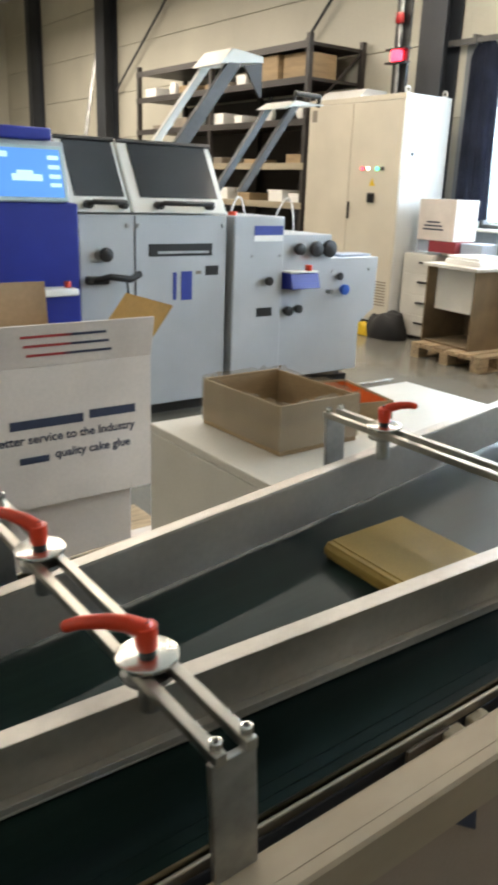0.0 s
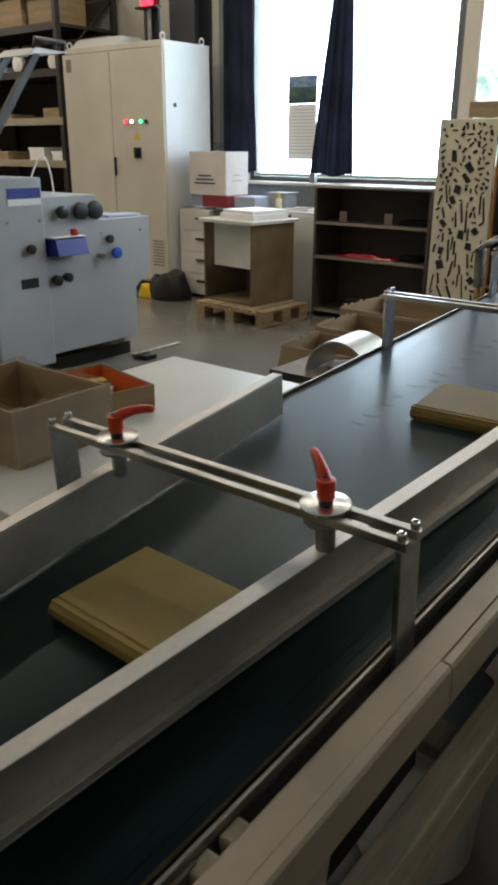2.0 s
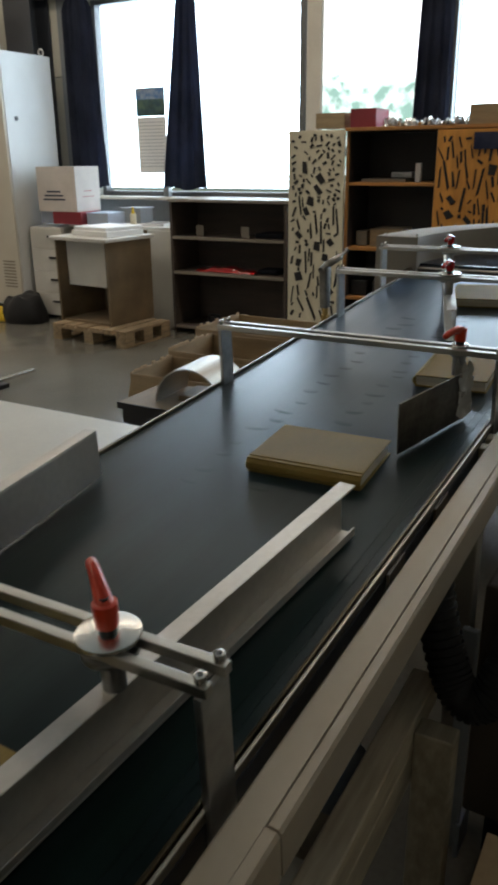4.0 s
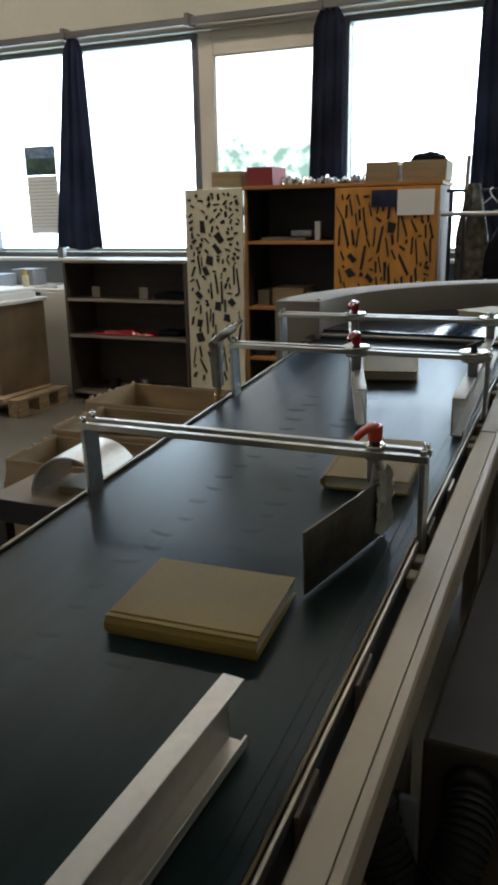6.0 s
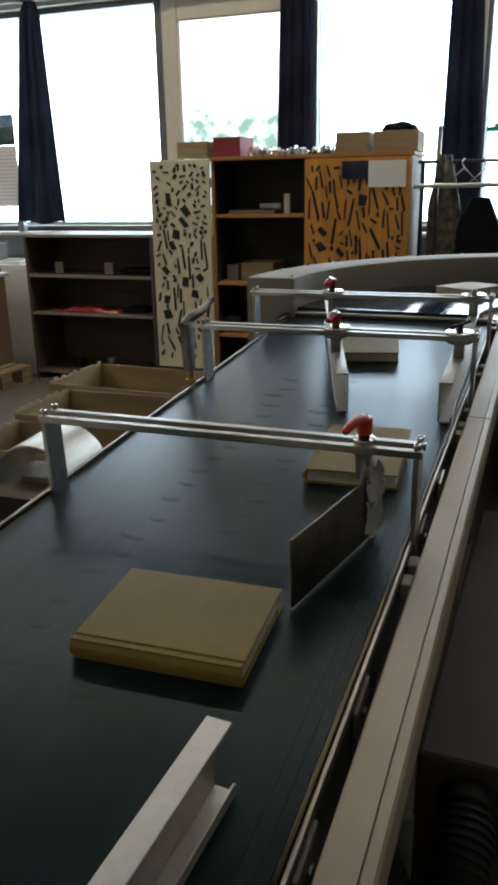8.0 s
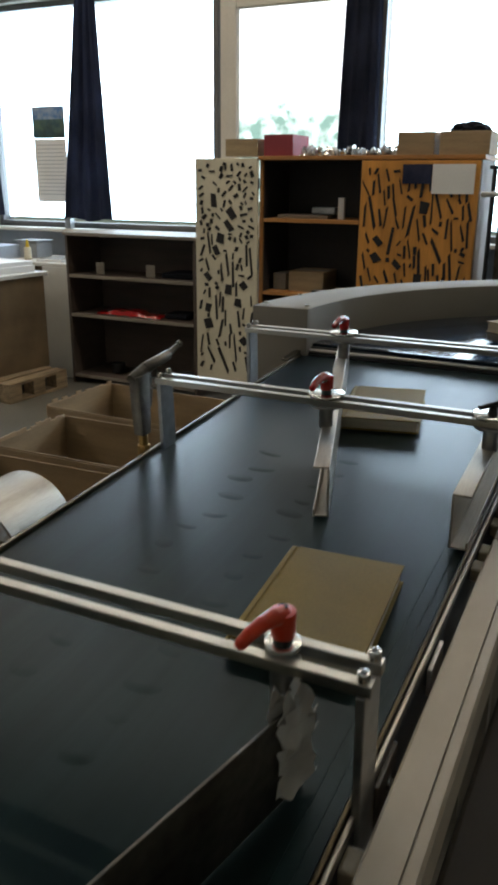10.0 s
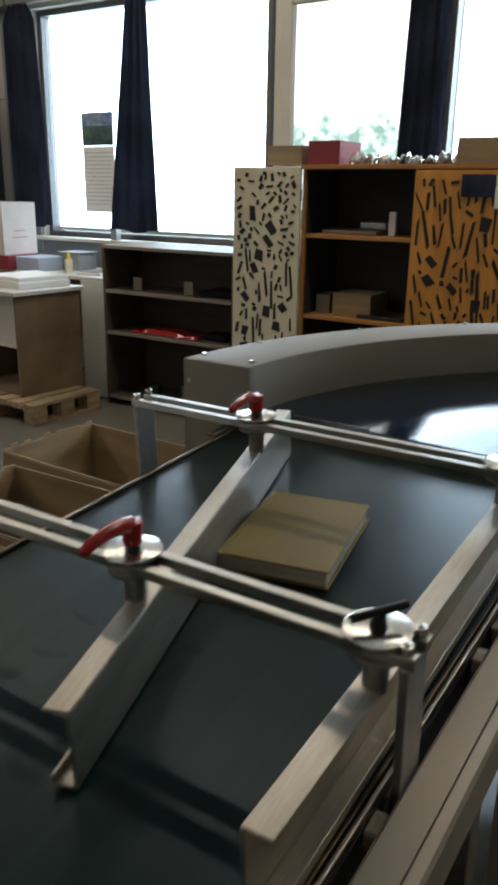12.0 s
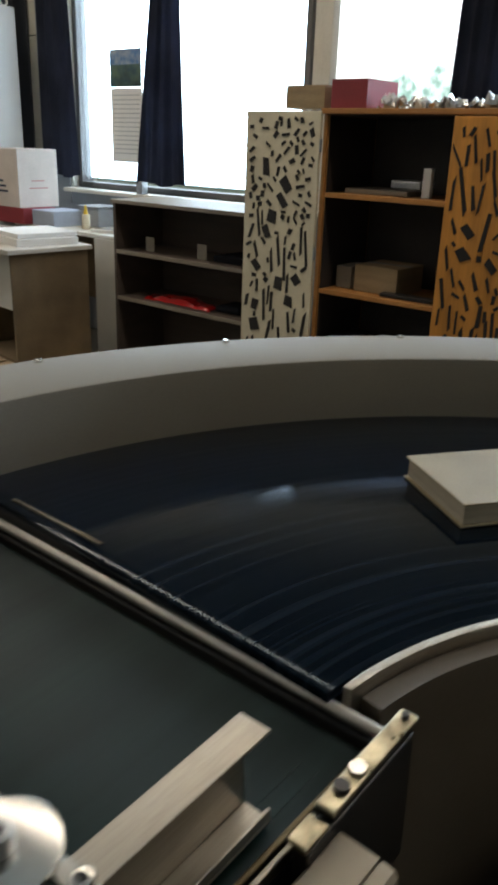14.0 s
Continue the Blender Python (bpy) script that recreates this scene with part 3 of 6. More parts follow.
for u in (-2.6, -0.9, 0.93, 2.0):
    for y in (1.130, YL - 0.02):
        part("leg", box(u - 0.025, u + 0.025, y, y + 0.045, -0.95 - 0.0565 * (u - 0.0) + 0.02, -0.14, 0.003), M_HOUSING, conveyor)
    part("cross_beam", box(u - 0.02, u + 0.02, YR + 0.02, YL - 0.03, -0.5, -0.46, 0.003), M_HOUSING, conveyor)
part("roller", rod((U1 + 0.013, 1.105, 0.010), (U1 + 0.013, YL + 0.02, 0.010), 0.0052), M_GUIDE, conveyor, "thin bright transfer roller", smooth=True)
part("roller_bed", box(U1 + 0.004, U1 + 0.024, 1.108, YL + 0.02, -0.10, 0.004, 0.002), M_BLACK, conveyor)
tip = part("end_plate", box(U1 - 0.081, U1 + 0.034, 1.092, 1.108, 0.018, 0.024, 0.002), M_BRASSY, conveyor, "bright slotted end plate with screws")
part("plate_stay", box(U1 - 0.108, U1 + 0.03, 1.093, 1.107, -0.12, 0.010, 0.002), M_BLACK, conveyor)
part("packing", box(U1 - 0.078, U1 + 0.03, 1.094, 1.106, 0.0105, 0.0178, 0.001), M_BLACK, conveyor)
for u, size in ((U1 - 0.060, 0.006), (U1 - 0.040, 0.0065), (U1 + 0.026, 0.003)):
    part("screw", rod((u, 1.100, 0.024), (u, 1.100, 0.028), size, sides=12), M_BLACK if size < 0.0062 else M_TURNED, tip)
part("end_plate", box(U1 - 0.110, U1 - 0.083, 1.093, 1.110, 0.0105, 0.016, 0.002), M_BRASSY, conveyor, "small worn brassy plate")
part("end_plate", box(U1 - 0.10, U1 + 0.04, YL + 0.004, YL + 0.022, 0.008, 0.014, 0.002), M_WORNSTEEL, conveyor, "bright slotted end plate with screws")
part("under_panel", box(U0, U1 - 0.3, 1.30, 1.315, -0.62, -0.15, 0.002), M_COLUMN, conveyor)

RAIL = CV @ pose(0, 1.1045, 0, 0, 0, -0.85)     # the cover rail runs slightly askew to the belt
skirt = thing("side_skirt", RAIL, "beige painted sheet skirt under the cover rail with a blue mark", "machine panel")
part("sheet", prism([(-1.8, -0.050), (-0.255, -0.050), (-0.265, -0.09), (-0.275, -0.45), (-1.8, -0.45)], "y", -0.021, -0.016), M_SKIRT, skirt)
part("blue_mark", prism([(-0.425, -0.058), (-0.39, -0.056), (-0.387, -0.090)], "y", -0.0222, -0.0212), M_INK, skirt, "dark blue printed triangle")

# aluminium cover rail beside the belt, in lengths
rail = thing("cover_rail", RAIL, "long brushed aluminium cover rail in butted lengths beside the belt", "rail")
INNER = [(-0.0105, -0.053), (0.0225, -0.053), (0.0225, -0.002), (0.0200, 0.0), (-0.0105, 0.0)]
for a, b in ((-3.2, 1.484), (1.488, 2.232)):
    part("rail_length", prism(INNER, "x", a, b), M_ALU, rail)
OUTER = [(-0.025, -0.056), (-0.0112, -0.056), (-0.0112, -0.003), (-0.0125, -0.003), (-0.013, -0.0005), (-0.022, -0.002), (-0.025, -0.006)]
for a, b in ((-0.029, 1.484), (1.488, 2.232)):
    part("cover_strip", prism(OUTER, "x", a, b), M_ALU, rail)
part("cover_strip", prism([(-0.025, -0.056), (-0.0108, -0.056), (-0.0108, -0.0004), (-0.022, -0.0012), (-0.025, -0.005)], "x", -3.2, -0.032), M_ALU, rail)
for u in (-2.4, -0.9, 0.7, 2.0):
    part("bracket", box(u - 0.02, u + 0.02, -0.01, 0.0410 - 0.0017 * u, -0.10, -0.0565, 0.002), M_COLUMN, rail)


def guide_channel(name, u0, y0, u1, y1, h, wide, side, material, label, lip=True):
    """A bent sheet channel standing on the belt from (u0, y0) to (u1, y1); flanges point to side."""
    length = math.hypot(u1 - u0, y1 - y0)
    ang = math.degrees(math.atan2(y1 - y0, u1 - u0))
    top = thing(name, CV @ pose(u0, y0, 0.004, 0, 0, ang), label, "guide rail", "belt guides")
    t = 0.003
    s = side
    part("web", box(0, length, 0, s * t, 0, h - t, 0.0008), material, top)
    part("top_flange", box(0, length, 0, s * wide, h - t, h, 0.001), M_GUIDE if material is M_GUIDE else material, top)
    if lip:
        fl = box(0, length, s * t, s * wide, 0.0, t, 0.0008)
        part("bottom_flange", fl, material, top)
        part("lip", box(0, length, s * (wide - t), s * wide, t, 0.012, 0.0008), material, top)
    return top


guide_channel("left_guide", -1.8, 1.440, 0.452, 1.660, 0.082, 0.022, 1, M_GUIDE, "long pale painted sheet guide standing along the belt", lip=False)
guide_channel("right_guide", -1.8, 1.402, 0.448, 1.229, 0.078, 0.024, -1, M_GUIDE, "long pale bent sheet channel guide on the belt")
guide_channel("slanted_guide", 1.445, 1.338, 2.212, 1.566, 0.082, 0.024, 1, M_GUIDESTEEL, "short slanted satin steel channel guide on the belt")
guide_channel("side_guide", 1.425, 1.157, 2.205, 1.157, 0.082, 0.026, -1, M_GUIDESTEEL, "satin steel channel guide at the belt edge")

# clamp bars over the belt


def lever(parent, at, turn, material, rise=0.0, size=1.0, name="clamp_lever"):
    """A curved clamp lever with hub, at its hub base."""
    x, y, z = at
    m = pose(x, y, z, 0, 0, turn)
    bm = rod((0, 0, 0.006), (0, 0, 0.030), 0.0105, r2=0.0115, bevel=0.001)
    pts = [Vector((0.002, 0, 0.026)), Vector((0.016, 0, 0.032 + rise * 0.25)), Vector((0.036, 0, 0.035 + rise * 0.55)), Vector((0.058, 0, 0.034 + rise * 0.85)), Vector((0.070, 0, 0.031 + rise))]
    pts = [Vector((p.x * size, 0, 0.026 + (p.z - 0.026) * size)) for p in pts]
    thin = 0.62 + 0.3 * size
    for a, b, r0, r1 in zip(pts, pts[1:], [thin * q for q in (0.0105, 0.0095, 0.008, 0.0072)], [thin * q for q in (0.0095, 0.008, 0.0072, 0.0066)]):
        rod(a, b, r0, bm, r2=r1, sides=14)
    for p, r in zip(pts, [thin * q for q in (0.0108, 0.0095, 0.008, 0.0072, 0.0066)]):
        sp = bmesh.new()
        bmesh.ops.create_uvsphere(sp, u_segments=12, v_segments=8, radius=r)
        merge(sp, bm, Matrix.Translation(p))
    bmesh.ops.transform(bm, matrix=m, verts=bm.verts)
    lv = part(name, bm, material, parent, smooth=True)
    part("collar", rod((x, y, z), (x, y, z + 0.007), 0.0085), M_BLACK, lv, smooth=True)
    part("screw", rod((x, y, z + 0.030), (x, y, z + 0.0345), 0.0045, sides=6), M_BLACK, lv)
    return lv


def clamp_bar(u, yr, yl, knobs, group="clamp bars over the belt", hb=0.137, right_post=True):
    """Two square rods across the belt on end plates, with clamp discs that hold the guides."""
    top = thing("clamp_bar", CV @ pose(u, 0, 0.0), "twin-rod steel crossbar with clamp discs spanning the belt", "crossbar", group)
    g = 0.030
    for s in (0, g):
        part("rod", box(s - 0.0055, s + 0.0055, yr - 0.012, yl + 0.012, hb - 0.012, hb - 0.001, 0.001), M_ALUY, top)
        for y in (yr - 0.004, yl + 0.004):
            b = part("bolt", rod((s, y, hb - 0.001), (s, y, hb + 0.008), 0.0055, sides=18, bevel=0.0008), M_TURNED, top, smooth=True)
            part("socket", rod((s, y, hb + 0.0082), (s, y, hb + 0.0088), 0.0028, sides=6), M_BLACK, b)
    for y, inward in ((yr, 1), (yl, -1)):
        low = -0.10 if inward == 1 else -0.09
        part("end_plate", box(-0.007, g + 0.007, y - 0.004 - 0.004 * inward, y - 0.004 * inward + 0.004, low, hb - 0.0125, 0.0012), M_STEEL, top)
    for y, kind, turn, rise, size in knobs:
        x = g / 2
        d = part("clamp_disc", rod((x, y, hb), (x, y, hb + 0.005), 0.016 if kind == "collar_red" else 0.030, sides=48, bevel=0.001), M_TURNED, top, "bright turned steel disc", smooth=True)
        part("lower_disc", rod((x, y, hb - 0.018), (x, y, hb - 0.0125), 0.016 if kind == "collar_red" else 0.026, sides=40, bevel=0.001), M_STEEL, top, smooth=True)
        part("clamp_post", rod((x, y, 0.082), (x, y, hb - 0.018), 0.0115, sides=24), M_STEEL, top, smooth=True)
        if kind == "red":
            lever(top, (x, y, hb + 0.005), turn, M_RED, rise, size)
        elif kind in ("deep_red", "collar_red"):
            lever(top, (x, y, hb + 0.005), turn, M_RED_DARK if kind == "deep_red" else M_RED, rise, size)
        elif kind == "tee":
            t = part("tee_handle", rod((x, y, hb + 0.005), (x, y, hb + 0.018), 0.008, r2=0.006), M_BLACK, top, "black tee handle", smooth=True)
            d2 = Vector((math.cos(radians(turn)), math.sin(radians(turn)), 0.14)) * 0.025
            part("grip", rod(Vector((x, y, hb + 0.020)) - d2, Vector((x, y, hb + 0.020)) + d2, 0.0038), M_BLACK, t, smooth=True)
        else:
            t = part("bolt", rod((x, y, hb + 0.005), (x, y, hb + 0.016), 0.0085, sides=24, bevel=0.001), M_STEEL, top, smooth=True)
            part("socket", rod((x, y, hb + 0.0161), (x, y, hb + 0.0166), 0.0045, sides=6), M_BLACK, t)
    return top


clamp_bar(-0.675, 1.138, 1.708, [(1.532, "red", 135, 0.012, 1.0), (1.271, "red", 150, 0.004, 1.0)])
clamp_bar(-0.037, 1.149, 1.718, [(1.598, "red", -35, 0.004, 0.72), (1.250, "red", 52, 0.026, 0.62)])
clamp_bar(0.948, 1.134, 1.712, [(1.205, "collar_red", 163, -0.006, 0.72)])
clamp_bar(1.595, 1.112, 1.712, [(1.405, "deep_red", 180, -0.004, 0.92), (1.140, "tee", -45, 0, 1)])
clamp_bar(2.008, 1.107, 1.733, [(1.518, "deep_red", 181, -0.004, 0.92), (1.146, "bolt", 0, 0, 1)])

deflector = thing("deflector_plate", CV @ pose(0.735, 1.243, 0.003, 0, 0, -14.5), "worn steel deflector plate standing on edge, taped at one end", "deflector plate", "belt guides")
part("plate", box(0, 0.232, -0.0015, 0.0015, 0, 0.092, 0.0006), M_GUNMETAL, deflector)
rng = random.Random(12)
tp = bmesh.new()
for side in (-1, 1):
    grid = []
    for i in range(7):
        col = []
        for j in range(13):
            edge = (i in (0, 6)) + (j in (0, 12))
            x = 0.196 + 0.007 * i + rng.uniform(-0.003, 0.003) * (1 + edge)
            z = 0.006 + 0.0085 * j + rng.uniform(-0.003, 0.003) * (1 + 2 * edge)
            col.append(tp.verts.new((x, side * (0.0022 + abs(rng.gauss(0, 0.0025)) + (0.004 if i > 4 else 0)), z)))
        grid.append(col)
    for i in range(6):
        for j in range(12):
            tp.faces.new((grid[i][j], grid[i + 1][j], grid[i + 1][j + 1], grid[i][j + 1]))
bmesh.ops.recalc_face_normals(tp, faces=tp.faces[:])
bmesh.ops.solidify(tp, geom=tp.faces[:], thickness=0.0006)
part("tape", tp, M_TAPE, deflector, "crumpled clear tape", smooth=True)

# books on the belt


def book(m, cover, dx, dy, dz, label):
    top = thing("book", m, label, "book", "books on the belt")
    t = 0.0025
    part("front_board", box(-dx / 2, dx / 2, -dy / 2 + 0.011, dy / 2, dz - t, dz, 0.001), cover, top)
    part("hinge_strip", box(-dx / 2, dx / 2, -dy / 2 + 0.0005, -dy / 2 + 0.007, dz - t, dz - 0.0004, 0.0008), cover, top)
    part("hinge_groove", box(-dx / 2, dx / 2, -dy / 2 + 0.006, -dy / 2 + 0.012, dz - t - 0.001, dz - 0.0016), cover, top)
    part("back_board", box(-dx / 2, dx / 2, -dy / 2, dy / 2, 0, t, 0.001), cover, top)
    sp = [(-dy / 2 + 0.002, t), (-dy / 2 - 0.004, dz * 0.3), (-dy / 2 - 0.005, dz * 0.5), (-dy / 2 - 0.004, dz * 0.7), (-dy / 2 + 0.002, dz - t),
          (-dy / 2 + 0.004, dz - t - 0.0005), (-dy / 2 - 0.001, dz * 0.5), (-dy / 2 + 0.004, t + 0.0005)]
    part("spine", prism(sp, "x", -dx / 2, dx / 2), cover, top, smooth=True)
    part("page_block", box(-dx / 2 + 0.004, dx / 2 - 0.004, -dy / 2 + 0.002, dy / 2 - 0.004, t, dz - t, 0.001), M_PAGES, top)
    return top


book(CV @ pose(0.655, 1.352, 0.001, 0, 0, 272), M_BOOKTAN, 0.200, 0.155, 0.026, "tan cloth-bound hardback book lying on the belt")
book(CV @ pose(-0.16, 1.398, 0.001, 0, 0, 268), M_BOOKTAN, 0.200, 0.155, 0.026, "tan cloth-bound hardback book lying between the guides")
book(CV @ pose(1.205, 1.259, 0.001, 0, 0, 183), M_BOOKTAN, 0.215, 0.150, 0.026, "tan cloth-bound hardback book lying on the belt")
book(CV @ pose(1.93, 1.395, 0.001, 0, 0, 190), M_BOOKTAN, 0.205, 0.152, 0.026, "tan hardback book lying askew on the belt")
book(pose(4.165, 1.215, 1.098, 0, 0, 55), M_BOOKGREY, 0.15, 0.19, 0.03, "pale grey hardback book lying on the curve belt")

# ---- the curve conveyor ----
CC = (3.690, 0.735)
CZ = 1.097


def ring(r0, r1, z0, z1, a0, a1, n=48, bevel=0.0):
    """A ring sector between radii and heights, clockwise from a0 to a1 degrees."""
    one = bmesh.new()
    rows = []
    for i in range(n + 1):
        a = radians(a0 + (a1 - a0) * i / n)
        c, s = math.cos(a), math.sin(a)
        rows.append([one.verts.new((r * c, r * s, z)) for r, z in ((r0, z0), (r1, z0), (r1, z1), (r0, z1))])
    for p, q in zip(rows, rows[1:]):
        for k in range(4):
            one.faces.new((p[k], p[(k + 1) % 4], q[(k + 1) % 4], q[k]))
    one.faces.new(rows[0])
    one.faces.new(rows[-1][::-1])
    bmesh.ops.recalc_face_normals(one, faces=one.faces[:])
    if bevel:
        sharp = [e for e in one.edges if len(e.link_faces) == 2 and e.calc_face_angle() > 1.0]
        bmesh.ops.bevel(one, geom=sharp, offset=bevel, segments=2, profile=0.5, affect="EDGES")
    return one


curve = thing("curve_conveyor", pose(CC[0], CC[1], 0), "curved belt conveyor with a grey arc housing and black belt", "conveyor")
part("arc_housing", ring(0.976, 1.132, 0.94, 1.193, 90, -8, 64, 0.004), M_HOUSING, curve, smooth=True)
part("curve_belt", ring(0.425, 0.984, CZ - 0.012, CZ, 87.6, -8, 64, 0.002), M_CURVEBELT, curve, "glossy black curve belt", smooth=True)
part("curve_bed", ring(0.46, 1.0, CZ - 0.10, CZ - 0.02, 87, -8, 40), M_COLUMN, curve, smooth=True)
part("inner_fence", ring(0.411, 0.420, CZ - 0.03, CZ + 0.004, 86, -8, 40, 0.002), M_GUIDESTEEL, curve, "thin curved steel inner edge", smooth=True)
part("inner_skirt", ring(0.390, 0.410, 0.35, CZ - 0.010, 84, -8, 40), M_COVER, curve, smooth=True)
part("lower_skirt", ring(0.99, 1.02, 0.30, 0.94, 88, -8, 40), M_HOUSING, curve, smooth=True)
part("nose_bar", box(0.030, 0.058, 0.43, 0.985, CZ - 0.060, CZ - 0.006, 0.006), M_RUBBER, curve)
part("lace_strip", box(0.050, 0.055, 0.74, 0.90, CZ - 0.001, CZ + 0.0012), M_WORNSTEEL, curve, "bright metal belt lacing strip")
part("lace_strip", box(0.047, 0.052, 0.93, 0.982, CZ - 0.001, CZ + 0.0012), M_WORNSTEEL, curve, "bright metal belt lacing strip")
for a in (87.5, 78, 62, 46, 30, 14, 0):
    for r in ((0.995, 1.115) if a > 80 else (1.115,)):
        c, s = math.cos(radians(a)) * r, math.sin(radians(a)) * r
        b = part("screw", rod((c, s, 1.193), (c, s, 1.198), 0.006, sides=14, bevel=0.001), M_TURNED, curve, smooth=True)
for z in (1.15, 0.98):
    part("side_screw", rod((0.0, 1.115, z), (-0.004, 1.115, z), 0.005, sides=12), M_TURNED, curve, smooth=True)
for a in (70, 30, 2):
    for r in (0.44, 0.98):
        c, s = math.cos(radians(a)) * r, math.sin(radians(a)) * r
        part("leg", box(c - 0.03, c + 0.03, s - 0.03, s + 0.03, 0, CZ - 0.1, 0.003), M_HOUSING, curve)
part("motor_box", box(0.12, 0.36, -0.10, 0.30, 0.45, 0.86, 0.01), M_COVER, curve)

# air gun hung on a crossbar end
gun = thing("air_gun", CV @ pose(1.60, 1.752, 0.125), "grey metal air blow gun hanging on the crossbar end", "air gun")
b = rod((0.0, 0.0, 0.022), (0.066, -0.012, 0.034), 0.0115, r2=0.0095, bevel=0.001)
rod((0.066, -0.012, 0.034), (0.094, -0.017, 0.046), 0.0062, b, r2=0.0045)
rod((0.094, -0.017, 0.046), (0.100, -0.018, 0.049), 0.0068, b, r2=0.0060)
rod((-0.035, 0.005, 0.010), (0.0, 0.0, 0.022), 0.010, b, r2=0.011)
part("body", b, M_GUNMETAL, gun, smooth=True)
part("grip", prism([(-0.035, 0.016), (0.004, 0.018), (0.0, -0.05), (-0.004, -0.098), (-0.030, -0.098), (-0.034, -0.04)], "y", -0.010, 0.012, bevel=0.003), M_GUNMETAL, gun, smooth=True)
part("trigger", tube(bend((0.012, 0, 0.016), (0.022, 0, -0.02), (0.008, 0, -0.052)), 0.0045), M_GUNMETAL, gun, smooth=True)
cp = rod((-0.017, 0.001, -0.098), (-0.017, 0.001, -0.118), 0.009)
rod((-0.017, 0.001, -0.118), (-0.017, 0.001, -0.152), 0.0125, cp, sides=8, bevel=0.002)
part("hose_coupling", cp, M_BRASS, gun, "worn brass hose coupling", smooth=True)
part("hose", tube(bend((-0.017, 0.001, -0.15), (-0.02, 0.03, -0.5), (0.3, 0.25, -1.10), 16), 0.006), M_RUBBER, gun, smooth=True)

# ---- below and beside the rail ----
beam = thing("timber_beam", pose(1.0, 1.168, 0.50), "pale planed timber beam lying under the cover rail", "timber beam", "timber beams")
part("plank", box(-1.2, 1.22, -0.010, 0.042, -0.062, 0.0, 0.004), M_BEAM, beam)
post = thing("timber_trestle", pose(1.9, 1.0, 0), "rough pale timber trestle with a crosspiece", "trestle")
part("post", box(0.16, 0.21, 0.085, 0.1565, 0, 0.48, 0.004), M_BEAM, post)
part("post", box(-1.3, -1.25, 0.085, 0.1565, 0, 0.48, 0.004), M_BEAM, post)
part("crosspiece", box(-1.35, 0.24, 0.158, 0.20, 0.36, 0.437, 0.004), M_BEAM, post)
part("crosspiece", box(-0.12, -0.04, 0.2015, 0.50, 0.40, 0.43, 0.004), M_BEAM, post)
ctrl = thing("machine_cover", pose(2.285, 0.806, 0, 0, 0, -1.5), "low grey sheet metal drive cover beside the conveyor", "machine cover")
part("cover_body", box(0, 0.95, 0, 0.296, 0.12, 0.68, 0.008), M_DRIVE, ctrl)
part("hose_collar", rod((0.002, 0.215, 0.615), (-0.03, 0.215, 0.612), 0.047, r2=0.044, sides=28, bevel=0.004), M_RUBBER, ctrl, "black rubber hose collar", smooth=True)
part("side_sheet", box(-0.045, -0.030, 0.288, 0.322, 0.05, 0.60, 0.004), M_WALLGREY, ctrl, "blue-grey painted sheet stay")
part("stay_foot", box(-0.05, 0.03, 0.284, 0.296, 0.03, 0.12, 0.003), M_WALLGREY, ctrl)
part("base", box(0.03, 0.92, 0.03, 0.25, 0, 0.12), M_BLACK, ctrl)
hose = thing("suction_hose", pose(0, 0, 0), "thick black corrugated suction hose hanging in a loop", "hose")
pts = bend((2.256, 1.021, 0.612), (2.172, 1.020, 0.60), (2.160, 1.045, 0.535), 14) + bend((2.160, 1.045, 0.535), (2.145, 1.09, 0.47), (2.175, 1.132, 0.56), 14)[1:] + bend((2.175, 1.132, 0.56), (2.205, 1.18, 0.66), (2.215, 1.205, 0.84), 14)[1:]
part("hose_wall", tube(pts, 0.036), M_RUBBER, hose, smooth=True)
for p, q in list(zip(pts, pts[1:])):
    part("rib", rod(p, p + (q - p).normalized() * 0.007, 0.040, sides=18), M_RUBBER, hose, smooth=True)
cable = solo("floor_cable", tube(bend((1.2, 1.02, 0.35), (1.9, 0.95, 0.05), (2.5, 0.7, 0.55), 20), 0.007), M_RUBBER, "thin black cable slung between the frames", "cable", smooth=True)
bin_ = thing("white_bin", pose(1.95, 1.35, 0), "white plastic tub with a grey lid under the conveyor", "tub")
part("tub", rod((0, 0, 0.0), (0, 0, 0.38), 0.13, r2=0.15, sides=32, bevel=0.004), M_WHITE, bin_, smooth=True)
part("lid", rod((0, 0, 0.38), (0, 0, 0.40), 0.155, sides=32, bevel=0.004), M_WALLGREY, bin_, smooth=True)

# ---- the gluing machine across the aisle ----
MY = 4.98            # its front face


def knob(parent, x, y, z, r, depth=0.03, material=M_BLACK, name="knob"):
    k = rod((x, y, z), (x, y - depth * 0.5, z), r * 0.6)
    rod((x, y - depth * 0.4, z), (x, y - depth, z), r, k, sides=24, bevel=r * 0.12)
    return part(name, k, material, parent, smooth=True)


machine = thing("gluing_machine", pose(0, MY, 0), "large grey and blue binding machine with hoods and touch screen", "machine")
part("body", box(2.335, 3.36, 0.0, 1.1, 0.09, 1.275, 0.008), M_MACHINE, machine)
part("plinth", box(1.30, 4.60, 0.10, 1.0, 0.0, 0.088), M_BLACK, machine)
part("console", box(1.20, 2.33, -0.02, 1.1, 0.09, 1.335, 0.012), M_BLUE, machine, "deep blue painted console")
part("console_cap", box(1.20, 2.21, 0.02, 0.62, 1.655, 1.72, 0.012), M_BLUE, machine, "deep blue painted top cap")
scr = part("screen_panel", prism([(-0.02, 1.337), (0.5, 1.337), (0.5, 1.654), (0.06, 1.654)], "x", 1.30, 2.285, bevel=0.006), M_MACHINE, machine)
